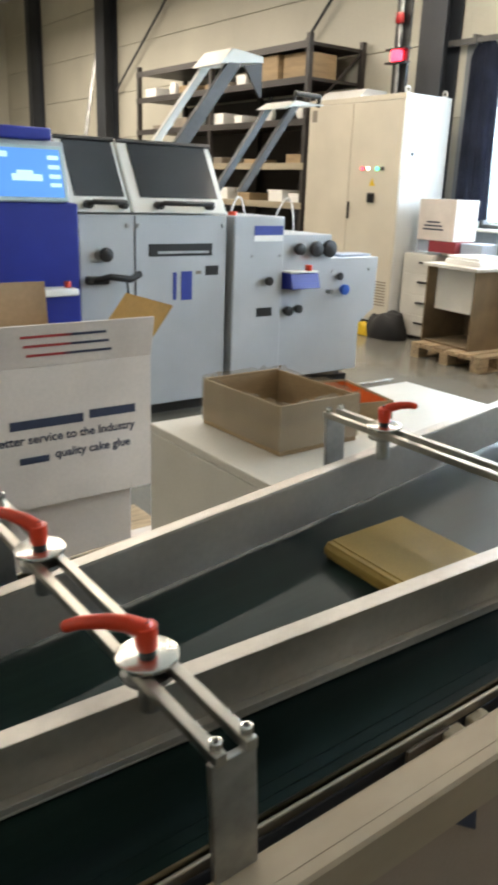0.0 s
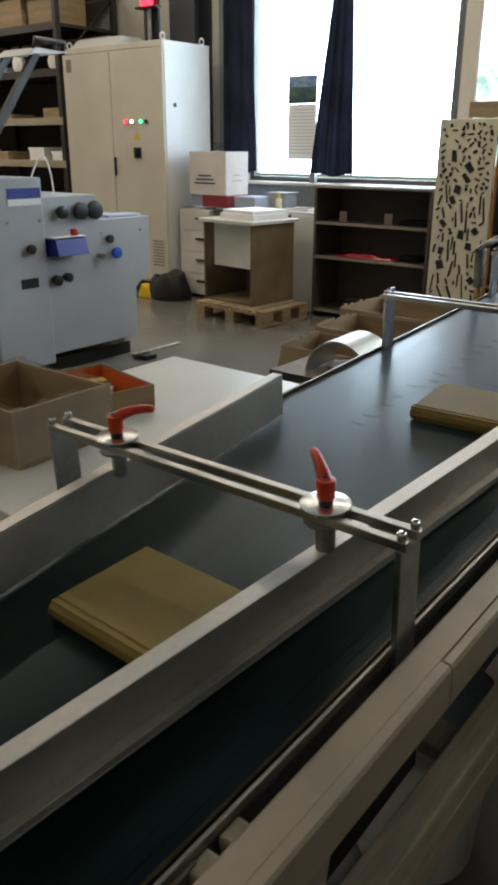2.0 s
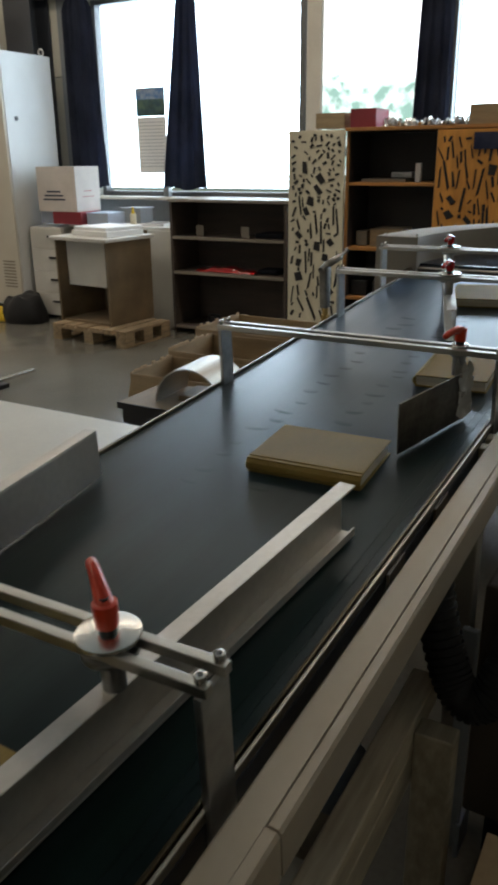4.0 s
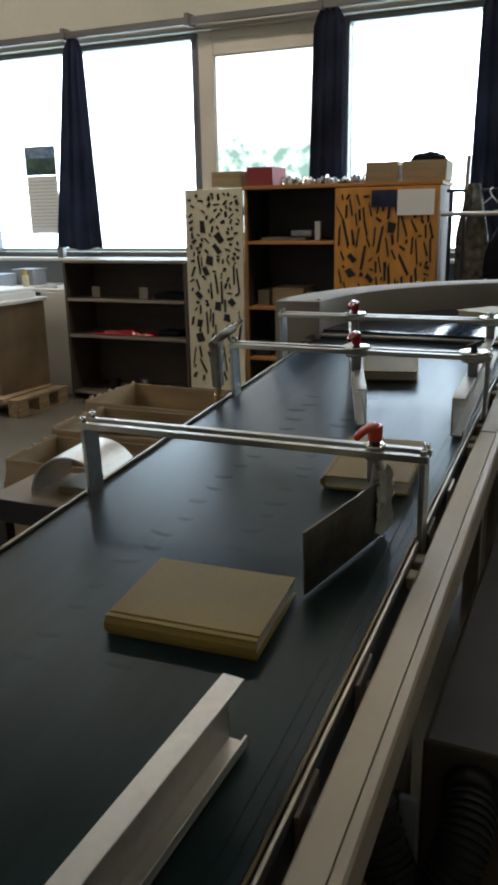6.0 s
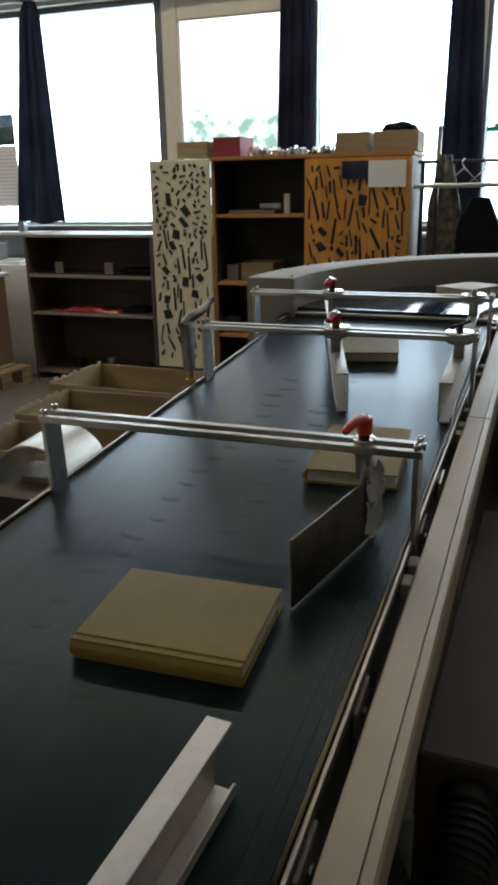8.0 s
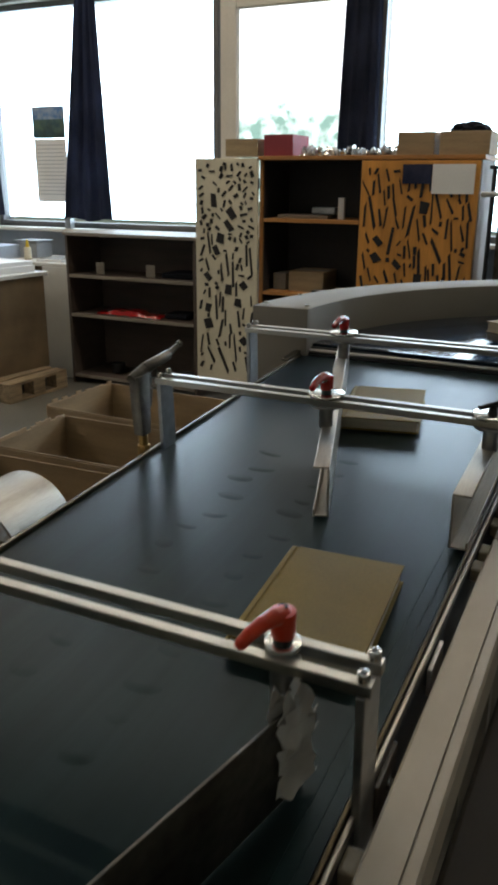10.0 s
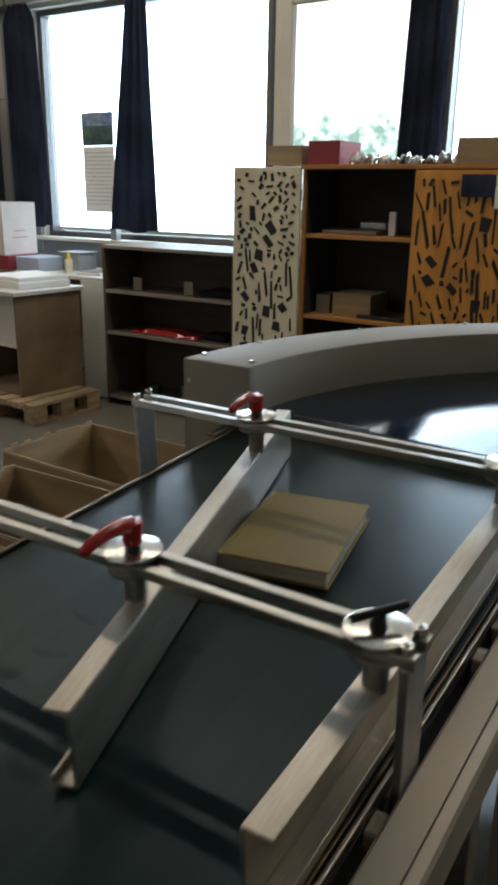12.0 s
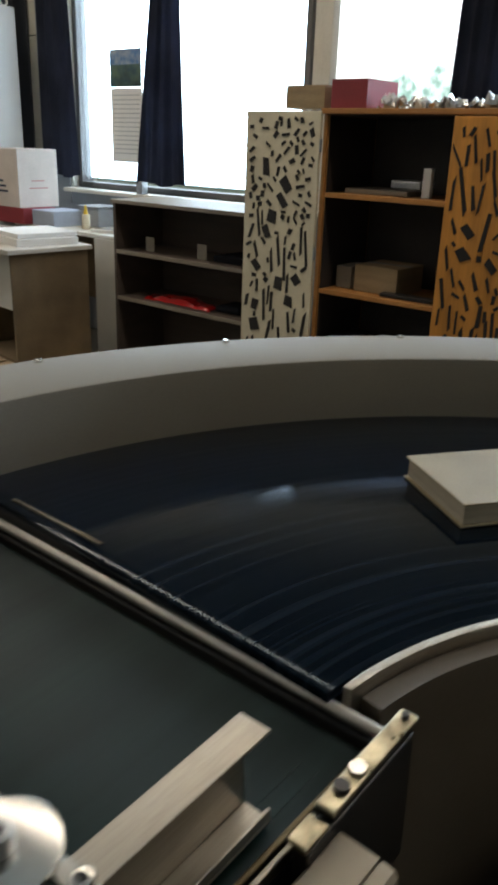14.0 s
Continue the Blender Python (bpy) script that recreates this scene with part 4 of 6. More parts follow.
SC = pose(1.86, -0.012, 1.355, 0, 0, 0) @ pose(0, 0, 0, 90 - 14.2, 0, 0)
bez = box(-0.02, 0.405, -0.02, 0.275, -0.005, 0.028, 0.004, None, SC)
bezel = part("bezel", bez, M_BEZEL, scr)
part("screen", box(0.0, 0.385, 0.0, 0.255, 0.029, 0.031, 0, None, SC), E_SCREEN, scr, "glowing blue touch screen")
for q in ((0.31, 0.375, 0.20, 0.222), (0.31, 0.375, 0.15, 0.172), (0.31, 0.375, 0.10, 0.122), (0.31, 0.375, 0.055, 0.075), (0.02, 0.09, 0.205, 0.235), (0.10, 0.27, 0.085, 0.12), (0.13, 0.22, 0.12, 0.14)):
    part("screen_block", box(*q, 0.0312, 0.0318, 0, None, SC), E_SCREENLIGHT, scr, "pale block shown on the screen")
for k, (a, b, a2, b2) in enumerate(((2.295, 2.675, 2.325, 2.655), (2.69, 3.36, 2.745, 3.315))):
    hood = part("hood", prism([(0.0, 1.285), (0.9, 1.285), (0.9, 1.70), (0.24, 1.70)], "x", a, b, bevel=0.01), M_HOOD, machine, "white painted guard hood with a smoked window")
    n = math.degrees(math.atan2(0.24, 0.415))
    HM = pose(0, 0.0, 1.285) @ pose(0, 0, 0, 90 - n, 0, 0)
    part("pane", box(a2 + 0.015, b2, 0.10, 0.455, 0.002, 0.006, 0.001, None, HM), M_SMOKED, hood, "smoked guard window")
    part("top_edge", box(a, b, 0.452, 0.475, 0.004, 0.02, 0.003, None, HM), M_BLACK, hood)
    hx0, hx1 = (2.40, 2.62) if k == 0 else (2.86, 3.22)
    h = tube([(hx0, -0.02, 1.33), (hx0 + 0.01, -0.055, 1.345), (hx0 + 0.04, -0.065, 1.345), (hx1 - 0.04, -0.065, 1.345), (hx1 - 0.01, -0.055, 1.345), (hx1, -0.02, 1.33)], 0.016)
    rod((hx0, 0.02, 1.33), (hx0, -0.03, 1.33), 0.024, h)
    rod((hx1, 0.02, 1.33), (hx1, -0.03, 1.33), 0.024, h)
    part("handle", h, M_BLACK, hood, "black bow handle", smooth=True)
    for q in (a + 0.03, b - 0.03):
        part("latch", box(q - 0.012, q + 0.012, -0.012, 0.004, 1.20, 1.225, 0.003), M_STEEL, hood)
part("door_gap", box(2.692, 2.70, -0.003, 0.002, 0.10, 1.27), M_BLACK, machine)
knob(machine, 2.49, 0.0, 1.05, 0.042, 0.05)
part("gland_box", box(2.36, 2.50, -0.06, -0.004, 0.88, 0.93, 0.012), M_BLACK, machine)
part("cable", tube([(2.40, -0.04, 0.90), (2.48, -0.10, 0.93), (2.62, -0.09, 0.91), (2.70, -0.05, 0.935)], 0.02), M_RUBBER, machine, smooth=True)
part("cable", tube(bend((2.60, -0.08, 0.9), (2.62, -0.1, 0.6), (2.66, -0.02, 0.55)), 0.006), M_RUBBER, machine, smooth=True)
slot = part("window_slot", box(2.79, 3.25, -0.004, 0.002, 1.03, 1.105, 0.002), M_BLACK, machine)
part("slot_steel", box(2.85, 3.22, -0.007, -0.0045, 1.045, 1.06, 0.001), M_STEEL, slot)
part("recess", box(3.20, 3.30, -0.004, 0.002, 0.905, 0.965, 0.002), M_BLACK, machine)
lab = bmesh.new()
box(2.96, 2.985, -0.003, 0.001, 0.76, 0.93, 0, lab)
box(3.02, 3.10, -0.003, 0.001, 0.755, 0.935, 0, lab)
part("label", lab, M_BLUELABEL, machine, "blue printed label blocks")
part("label", box(3.13, 3.17, -0.003, 0.001, 0.915, 0.935), M_SHELFEDGE, machine, "small grey printed label")
estop = part("button_box", box(1.98, 2.26, -0.16, -0.024, 0.84, 0.88, 0.01), M_WHITE, machine, "white button box")
part("stop_button", rod((2.22, -0.09, 0.88), (2.22, -0.09, 0.915), 0.02, bevel=0.004), M_RED, estop, "red stop button", smooth=True)

tower = thing("control_pillar", pose(0, MY - 0.03, 0), "narrow grey control pillar with a blue label", "control pillar")
part("body", box(3.40, 3.815, 0, 0.85, 0.10, 1.275, 0.01), M_MACHINE, tower)
part("plinth", box(3.44, 3.78, 0.06, 0.8, 0, 0.10), M_BLACK, tower)
part("label", box(3.56, 3.80, -0.003, 0.001, 1.155, 1.215), M_BLUELABEL, tower, "blue printed label")
part("label", box(3.56, 3.80, -0.003, 0.001, 1.115, 1.152), M_WHITE, tower, "white printed label strip")
knob(tower, 3.68, 0, 0.855, 0.03, 0.04)
part("recess", box(3.60, 3.73, -0.004, 0.002, 0.615, 0.675, 0.002), M_BLACK, tower)
for x in (3.55, 3.78):
    part("screw", rod((x, 0, 1.02), (x, -0.006, 1.02), 0.01, sides=12), M_STEEL, tower, smooth=True)
part("signal_lamp", rod((3.45, 0.1, 1.275), (3.45, 0.1, 1.30), 0.03), M_RED, tower, smooth=True)
part("tubing", tube(bend((3.5, 0.2, 1.27), (3.58, 0.2, 1.52), (3.66, 0.25, 1.25)), 0.006), M_WHITE, tower, smooth=True)
part("tubing", tube(bend((4.0, 0.4, 1.16), (4.12, 0.3, 1.65), (4.22, 0.4, 1.10)), 0.006), M_WHITE, tower, smooth=True)

unit = thing("delivery_unit", pose(0, MY, 0), "grey sheet metal delivery unit with hand knobs", "machine")
part("body", prism([(3.825, 0.15), (4.60, 0.15), (4.60, 0.50), (4.70, 0.575), (4.745, 0.60), (4.755, 0.99), (4.28, 0.99), (4.27, 1.155), (3.825, 1.155)], "y", 0.0, 0.62, bevel=0.006), M_MACHINE, unit)
for x, z, r in ((3.95, 1.06, 0.04), (4.10, 1.06, 0.055), (4.22, 1.06, 0.06), (3.87, 0.64, 0.035), (3.96, 0.65, 0.03)):
    knob(unit, x, 0, z, r, 0.06)
knob(unit, 4.36, 0, 0.86, 0.028, 0.03)
bl = knob(unit, 4.40, 0, 0.765, 0.038, 0.05, mat("blue_plastic", (0.01, 0.08, 0.42), 0.35), "blue_knob")
part("spindle", rod((4.26, 0, 0.755), (4.26, -0.05, 0.755), 0.018), M_STEEL, unit, smooth=True)
pn = part("button_panel", prism([(-0.13, 0.80), (0.0, 0.79), (0.0, 0.905), (-0.10, 0.90)], "x", 3.83, 4.08, bevel=0.004), M_BLUE, unit, "blue angled button panel")
part("panel_top", box(3.83, 4.08, -0.10, 0.0, 0.906, 0.915, 0.002), M_WHITE, pn)
part("stop_button", rod((4.02, -0.06, 0.915), (4.02, -0.06, 0.955), 0.026, bevel=0.004), M_RED, pn, "red stop button", smooth=True)
for x in (4.30, 4.66):
    part("screw", rod((x, 0, 0.90), (x, -0.006, 0.90), 0.009, sides=12), M_STEEL, unit, smooth=True)
    part("foot", rod((x - 0.06, 0.2, 0.0), (x - 0.06, 0.2, 0.15), 0.02, r2=0.012), M_BLACK, unit, smooth=True)
part("tray", box(4.42, 4.72, 0.05, 0.2, 0.99, 1.01, 0.004), M_BLUEBOX, unit)
part("foot", rod((3.9, 0.2, 0), (3.9, 0.2, 0.15), 0.02, r2=0.012), M_BLACK, unit, smooth=True)
solo("steel_strip", box(4.44, 4.92, 4.86, 4.90, 0.03, 0.05, 0.003), M_TURNED, "bright bare steel strip lying by the machine", "steel strip")
block = solo("strip_block", box(4.5, 4.6, 4.80, 4.96, 0.0, 0.03, 0.004), M_BLACK, "small black block under a steel strip", "block")

# raised guard hoods behind the machine


M_GREYARM = mat("dark_grey_arm_paint", (0.060, 0.060, 0.062), 0.6, grain=250, amount=0.06)
M_DARKARM = mat("dark_grey_guard_paint", (0.075, 0.078, 0.082), 0.5, grain=30, amount=0.15, bump=0.04, stain=3, stain_amount=0.2)


def raised_hood(name, x, y, z, wide, length, lean, label, cover, arms, reach, flap, thick=0.085):
    """A guard hood on two sloping arms; reach is its depth past the arms."""
    top = thing(name, pose(x, y, z), label, "guard hood", "raised hoods")
    s, c = math.sin(radians(lean)) * length, math.cos(radians(lean)) * length
    for k, (w, m_) in enumerate(arms):
        part("arm", prism([(0.02, 0), (0.02 + w, 0), (s + 0.02 + w, c), (s + 0.02, c)], "y", -k * wide, -k * wide + 0.04, bevel=0.004), m_, top)
    part("top_cover", prism([(s - 0.05, c - 0.02), (s + 0.05, c + thick), (s + reach, c + 0.7 * thick), (s + reach, c + 0.02), (s + 0.12, c - 0.0)], "y", -wide, 0.04, bevel=0.006), cover, top)
    if flap:
        part("end_flap", prism([(s + reach - 0.012, c + 0.02), (s + reach - 0.16, c - 0.01), (s + reach - 0.03, c - 0.19), (s + reach - 0.012, c - 0.19)], "y", -wide - 0.004, -wide + 0.012, bevel=0.002), M_GREYARM, top)
    return top


raised_hood("raised_hood", 3.09, 5.55, 1.68, 0.30, 0.68, 38, "white painted guard hood swung up on sloping arms", M_HOOD, ((0.06, M_HOOD), (0.11, M_DARKARM)), 0.30, True)
h2 = raised_hood("raised_hood", 3.58, 5.50, 1.42, 0.30, 0.72, 37, "grey painted guard hood swung up on sloping arms", M_HOOD, ((0.06, M_DARKARM), (0.06, M_GREYARM)), 0.30, False, 0.035)
part("handle", tube([(0.48, -0.27, 0.585), (0.48, -0.29, 0.655), (0.70, -0.29, 0.650), (0.70, -0.27, 0.585)], 0.018), M_BLACK, h2, "black bow handle", smooth=True)

# ---- storage rack by the back wall ----
rack = thing("storage_rack", pose(6.5, 8.02, 0), "dark steel storage rack with half-full board shelves", "rack")
RH = 3.10
for x in (0.0, 0.80):
    for y in (0.0, 1.98, 3.95):
        part("upright", box(x, x + 0.06, y, y + 0.06, 0, RH, 0.003), M_RACK, rack)
for z in (0.45, 0.88, 1.30, 1.74, 2.22, 2.66, 3.02):
    part("shelf", box(0.01, 0.85, 0.02, 3.99, z - 0.035, z, 0.003), M_RACK if z > 2.0 else M_RACKSHELF, rack)
    part("front_beam", box(-0.012, 0.0, 0.0, 4.01, z - 0.07, z + 0.005, 0.002), M_RACK if z > 2 else M_RACKSHELF, rack)
part("back_sheet", box(0.862, 0.868, 0, 4.0, 0.2, 2.6), M_RACK, rack)
part("side_brace", rod((0.03, 0.03, 2.25), (0.83, 0.03, 3.0), 0.012), M_RACK, rack, smooth=True)
rng = random.Random(7)
kinds = (("paper_ream", M_WHITE, "low stack of white sheets on a rack shelf", "paper stack"),
         ("small_carton", M_CARD, "small brown carton on a rack shelf", "carton"),
         ("tape_roll", M_WHITE, "white tape roll standing on a rack shelf", "tape roll"),
         ("parts_tray", M_SHELFEDGE, "grey parts tray on a rack shelf", "tray"))
for z in (0.88, 1.30, 1.74, 2.22, 2.66):
    y = 8.15 if z < 2.5 else 9.3
    while y < 11.8:
        nm, mt, lb, ct = kinds[rng.choice((0, 0, 1, 2, 3))]
        w, d, h = rng.uniform(0.16, 0.36), rng.uniform(0.2, 0.4), rng.uniform(0.05, 0.17)
        if nm == "tape_roll":
            bm = rod((6.60, y + 0.09, z + 0.092), (6.66, y + 0.09, z + 0.092), 0.09, sides=32, bevel=0.004)
            rod((6.592, y + 0.09, z + 0.092), (6.668, y + 0.09, z + 0.092), 0.035, bm)
        else:
            bm = box(6.56, 6.56 + d, y, y + w, z + 0.001, z + h, 0.006)
            if nm == "paper_ream":
                box(6.57, 6.54 + d, y + 0.02, y + w + 0.03, z + h, z + h + 0.03, 0.004, bm)
        solo(nm, bm, mt, lb, ct, group="things on the rack", smooth=nm == "tape_roll")
        y += w + rng.uniform(0.08, 0.7)


def carton(x0, x1, y0, y1, z0, z1, label, material=M_CARD, name="carton", turn=0.0, group="", flaps=True):
    """A closed carton with flap seam and tape."""
    cx, cy = (x0 + x1) / 2, (y0 + y1) / 2
    top = thing(name, pose(cx, cy, z0, 0, 0, turn), label, "box", group)
    a, b, h = (x1 - x0) / 2, (y1 - y0) / 2, z1 - z0
    part("body", box(-a, a, -b, b, 0, h - 0.004, 0.003), material, top)
    part("lid_flap", box(-a, -0.001, -b, b, h - 0.004, h, 0.0015), material, top)
    part("lid_flap", box(0.001, a, -b, b, h - 0.004, h, 0.0015), material, top)
    if flaps:
        part("tape_strip", box(-0.025, 0.025, -b - 0.001, b + 0.001, h, h + 0.001), M_TAPE, top)
    return top


carton(6.53, 6.95, 8.62, 9.15, 2.661, 2.94, "brown carton under the top board of the rack", group="rack cartons")
carton(6.57, 7.0, 8.12, 8.56, 2.661, 2.93, "brown carton under the top board of the rack", group="rack cartons")
ladder = thing("leaning_poles", pose(WX - 0.05, 14.95, 0), "thin grey poles leaning on the wall with a round white disc", "poles")
for k in range(3):
    part("pole", rod((-0.75, 0.06 * k, 0), (-0.04, 0.03 * k, 3.9), 0.02, sides=10), M_STEEL, ladder, smooth=True)
part("disc", rod((-0.5, 0.0, 1.95), (-0.53, 0.0, 1.95), 0.13, sides=32), M_WHITE, ladder, smooth=True)

# ---- electrical cabinet ----
CX, CY0, CY1, CH = 6.50, 6.49, 7.95, 2.39
cab = thing("electrical_cabinet", pose(CX, CY0, 0), "tall beige two-door electrical cabinet with indicator lamps", "cabinet")
part("body", box(0.012, 0.66, 0, CY1 - CY0, 0.12, CH, 0.006), M_CABSIDE, cab)
part("plinth", box(0.03, 0.64, 0.02, CY1 - CY0 - 0.02, 0, 0.12), M_BLACK, cab)
d1 = part("door", box(-0.012, 0.010, 0.008, 0.735, 0.14, CH - 0.06, 0.006), M_CABINET, cab)
d2 = part("door", box(-0.012, 0.010, 0.745, CY1 - CY0 - 0.006, 0.14, CH - 0.06, 0.006), M_CABINET, cab)
part("header", box(-0.008, 0.012, 0.005, CY1 - CY0 - 0.005, CH - 0.055, CH, 0.004), M_CABINET, cab)
part("handle", box(-0.035, -0.012, 0.70, 0.722, 1.17, 1.35, 0.006), M_BLACK, d1, "black swing handle")
sw = part("main_switch", box(-0.03, -0.012, 0.33, 0.43, 1.345, 1.445, 0.006), M_BLACK, d1)
part("switch_grip", box(-0.05, -0.03, 0.37, 0.39, 1.36, 1.43, 0.004), M_BLACK, sw)
part("warning_label", prism([(0.335, 1.515), (0.425, 1.515), (0.38, 1.595)], "x", -0.0145, -0.0125), M_YELLOW, d1, "yellow warning triangle")
for y, m_ in ((0.53, E_RED), (0.44, E_WHITE), (0.31, E_GREEN), (0.24, M_BLACK)):
    b = part("indicator_ring", rod((-0.012, y, 1.685), (-0.022, y, 1.685), 0.022), M_STEEL, d1, smooth=True)
    part("indicator_lens", rod((-0.022, y, 1.685), (-0.032, y, 1.685), 0.016), m_, b, smooth=True)
part("name_plate", box(-0.0145, -0.0125, 1.32, 1.40, CH - 0.22, CH - 0.10), M_SHELFEDGE, d2)
vt = bmesh.new()
for k in range(9):
    box(-0.015, -0.011, 0.06, 0.22, 0.30 + 0.03 * k, 0.312 + 0.03 * k, 0, vt)
part("vent_slats", vt, M_SHELFEDGE, d1)
part("side_lock", rod((0.14, 0.002, 1.83), (0.14, -0.008, 1.83), 0.02), M_BLACK, cab, smooth=True)
for x, y in ((0.05, 0.05), (0.60, 0.05), (0.05, 1.40), (0.60, 1.40)):
    ringpts = [(x + 0.03 * math.cos(k * math.pi / 6), y, CH + 0.035 + 0.03 * math.sin(k * math.pi / 6)) for k in range(13)]
    part("lifting_eye", tube(ringpts, 0.008, sides=8), M_HOOD, cab, smooth=True)
part("roof_box", prism([(0.0, 0.0), (0.12, 0.10), (0.40, 0.10), (0.52, 0.0)], "y", 0.75, 1.40, bevel=0.004), M_CABSIDE, cab).location = (0.05, 0, CH + 0.001)
sig = thing("signal_tower", pose(6.68, 6.83, CH), "black signal tower on the cabinet with a lit red lamp", "signal lamp")
part("back_plate", box(0.02, 0.05, -0.10, 0.10, 0.0, 1.0, 0.004), M_BLACK, sig)
part("pole", rod((0, 0, 0), (0, 0, 0.95), 0.022), M_STEEL, sig, smooth=True)
for z, m_, r in ((0.32, E_RED, 0.06), (0.66, M_RED_DARK, 0.045)):
    part("lamp", rod((-0.03, 0, z), (-0.03, 0, z + 0.10), r, sides=28, bevel=0.01), m_, sig, "glowing red lens" if m_ is E_RED else "unlit red lens", smooth=True)
part("lamp_bracket", box(-0.06, 0.03, -0.14, 0.14, 0.30, 0.318, 0.004), M_BLACK, sig)
part("lamp_bracket", box(-0.06, 0.03, -0.14, 0.14, 0.425, 0.443, 0.004), M_BLACK, sig)

bag = thing("black_sack", pose(6.62, 6.62, 0), "slumped black sack on the floor by the cabinet", "sack")
one = bmesh.new()
bmesh.ops.create_icosphere(one, subdivisions=4, radius=1)
for v in one.verts:
    n = noise.noise(v.co * 1.7) * 0.16
    v.co = Vector((v.co.x * 0.18, v.co.y * 0.24, min(0.72, max(-0.02, v.co.z)) * 0.34 * (1 + n))) * (1 + n * 0.5)
bmesh.ops.translate(one, vec=(-0.22, -0.22, 0.004), verts=one.verts)
part("cloth", one, M_RUBBER, bag, smooth=True)
solo("yellow_scoop", prism([(-0.10, 0), (0.10, 0), (0.05, 0.14), (-0.04, 0.10)], "x", 6.12, 6.22, bevel=0.01), M_YELLOW, "yellow plastic scoop standing on the floor", "scoop", pose(0.13, 6.62, 0.0))

# ---- counter, desk on a pallet, and what lies on them ----
drw = thing("drawer_unit", pose(6.62, 6.05, 0), "white drawer unit with four drawers and dark handles", "drawer unit")
part("body", box(0.018, 0.62, 0, 0.40, 0.03, 0.868, 0.004), M_TABLE, drw)
for k, (a, b) in enumerate(((0.04, 0.245), (0.25, 0.455), (0.46, 0.665), (0.67, 0.86))):
    d = part("drawer", box(0.0, 0.017, 0.004, 0.396, a, b, 0.003), M_TABLE, drw)
    part("handle", box(-0.022, 0.0, 0.06, 0.17, b - 0.085, b - 0.065, 0.004), M_BLACK, d)
part("kickboard", box(0.05, 0.6, 0.01, 0.39, 0, 0.03), M_BLACK, drw)
cnt = thing("counter", pose(6.72, 4.86, 0), "white laminate counter under the window", "counter")
part("worktop", box(0, 0.60, 0, 1.18, 0.87, 0.898, 0.004), M_TABLE, cnt)
part("end_panel", box(0.0, 0.58, 0.003, 0.022, 0, 0.869, 0.003), M_TABLE, cnt)
part("back_panel", box(0.56, 0.58, 0.023, 1.17, 0.3, 0.869), M_CHIP, cnt)
part("front_panel", box(0.0, 0.02, 0.023, 0.27, 0, 0.869, 0.003), M_TABLE, cnt)


def pallet(name, x, y, z, w, d, turn, label, near=False):
    top = thing(name, pose(x, y, z, 0, 0, turn), label, "pallet")
    for k in range(3):
        yy = (d - 0.10) * k / 2
        part("runner", box(0, w, yy, yy + 0.10, 0, 0.018, 0.002), M_PALLET, top)
        for j in range(3):
            xx = (w - 0.12) * j / 2
            part("block", box(xx, xx + 0.12, yy, yy + 0.10, 0.018, 0.10, 0.003), M_PALLET, top)
    for j in range(3):
        xx = (w - 0.12) * j / 2
        part("stringer", box(xx, xx + 0.12, 0, d, 0.10, 0.12, 0.002), M_PALLET, top)
    n = 6
    for k in range(n):
        yy = (d - 0.11) * k / (n - 1)
        part("top_board", box(0, w, yy, yy + 0.11, 0.12, 0.14, 0.002), M_PALLET, top)
    return top


pallet("pallet", 5.87, 4.78, 0, 0.60, 0.82, -3, "pale wooden pallet under a small desk")
desk = thing("small_desk", pose(5.98, 5.005, 0.142, 0, 0, -6), "small worn desk with chipboard sides standing on a pallet", "desk")
part("top", box(-0.03, 0.56, -0.03, 0.645, 0.69, 0.718, 0.003), M_TABLE, desk, "white laminate top")
part("side_panel", box(0, 0.54, 0, 0.02, 0, 0.69, 0.002), M_CHIP, desk)
part("side_panel", box(0, 0.54, 0.59, 0.61, 0, 0.69, 0.002), M_CHIP, desk)
part("modesty_panel", box(0.11, 0.13, 0.022, 0.588, 0.30, 0.689, 0.002), M_TABLE, desk, "white inner panel")
part("floor_board", box(0.02, 0.52, 0.021, 0.589, 0.0, 0.02, 0.002), M_CHIP, desk)
part("back_panel", box(0.52, 0.538, 0.021, 0.589, 0.021, 0.689), M_CHIP, desk)
stack = thing("paper_stack", pose(6.07, 5.06, 0.861, 0, 0, -9), "flat stack of white paper reams on the desk", "paper stack")
part("ream", box(0, 0.42, 0, 0.44, 0, 0.045, 0.004), M_WHITE, stack)
part("ream", box(0.02, 0.43, 0.03, 0.43, 0.046, 0.075, 0.004), M_WHITE, stack)
carton(6.66, 6.94, 5.83, 6.17, 0.90, 1.01, "dark red carton on the counter", M_REDBOX, "red_carton", flaps=False)
carton(6.72, 7.0, 5.56, 5.81, 0.90, 1.005, "pale blue carton on the counter", M_BLUEBOX, "blue_carton", flaps=False)
carton(6.70, 7.0, 6.19, 6.36, 0.90, 1.01, "pale blue carton on the counter", M_BLUEBOX, "blue_carton", flaps=False)
wb = carton(6.66, 7.0, 5.865, 6.335, 1.012, 1.41, "white printed carton standing on small cartons", M_WHITECARD, "white_carton")
for k, w in enumerate((0.30, 0.26, 0.20)):
    part("print_line", box(-0.1715, -0.1705, -w / 2 + 0.05, w / 2 + 0.02, 0.10 + 0.035 * k, 0.115 + 0.035 * k), M_INK, wb)
part("print_mark", box(-0.08, 0.08, -0.2365, -0.2355, 0.13, 0.135), M_REDINK, wb)
part("print_mark", box(-0.06, 0.05, -0.2365, -0.2355, 0.18, 0.185), M_REDINK, wb)
bt = thing("glue_bottle", pose(6.86, 5.38, 0.898), "small yellow-topped squeeze bottle on the counter", "bottle")
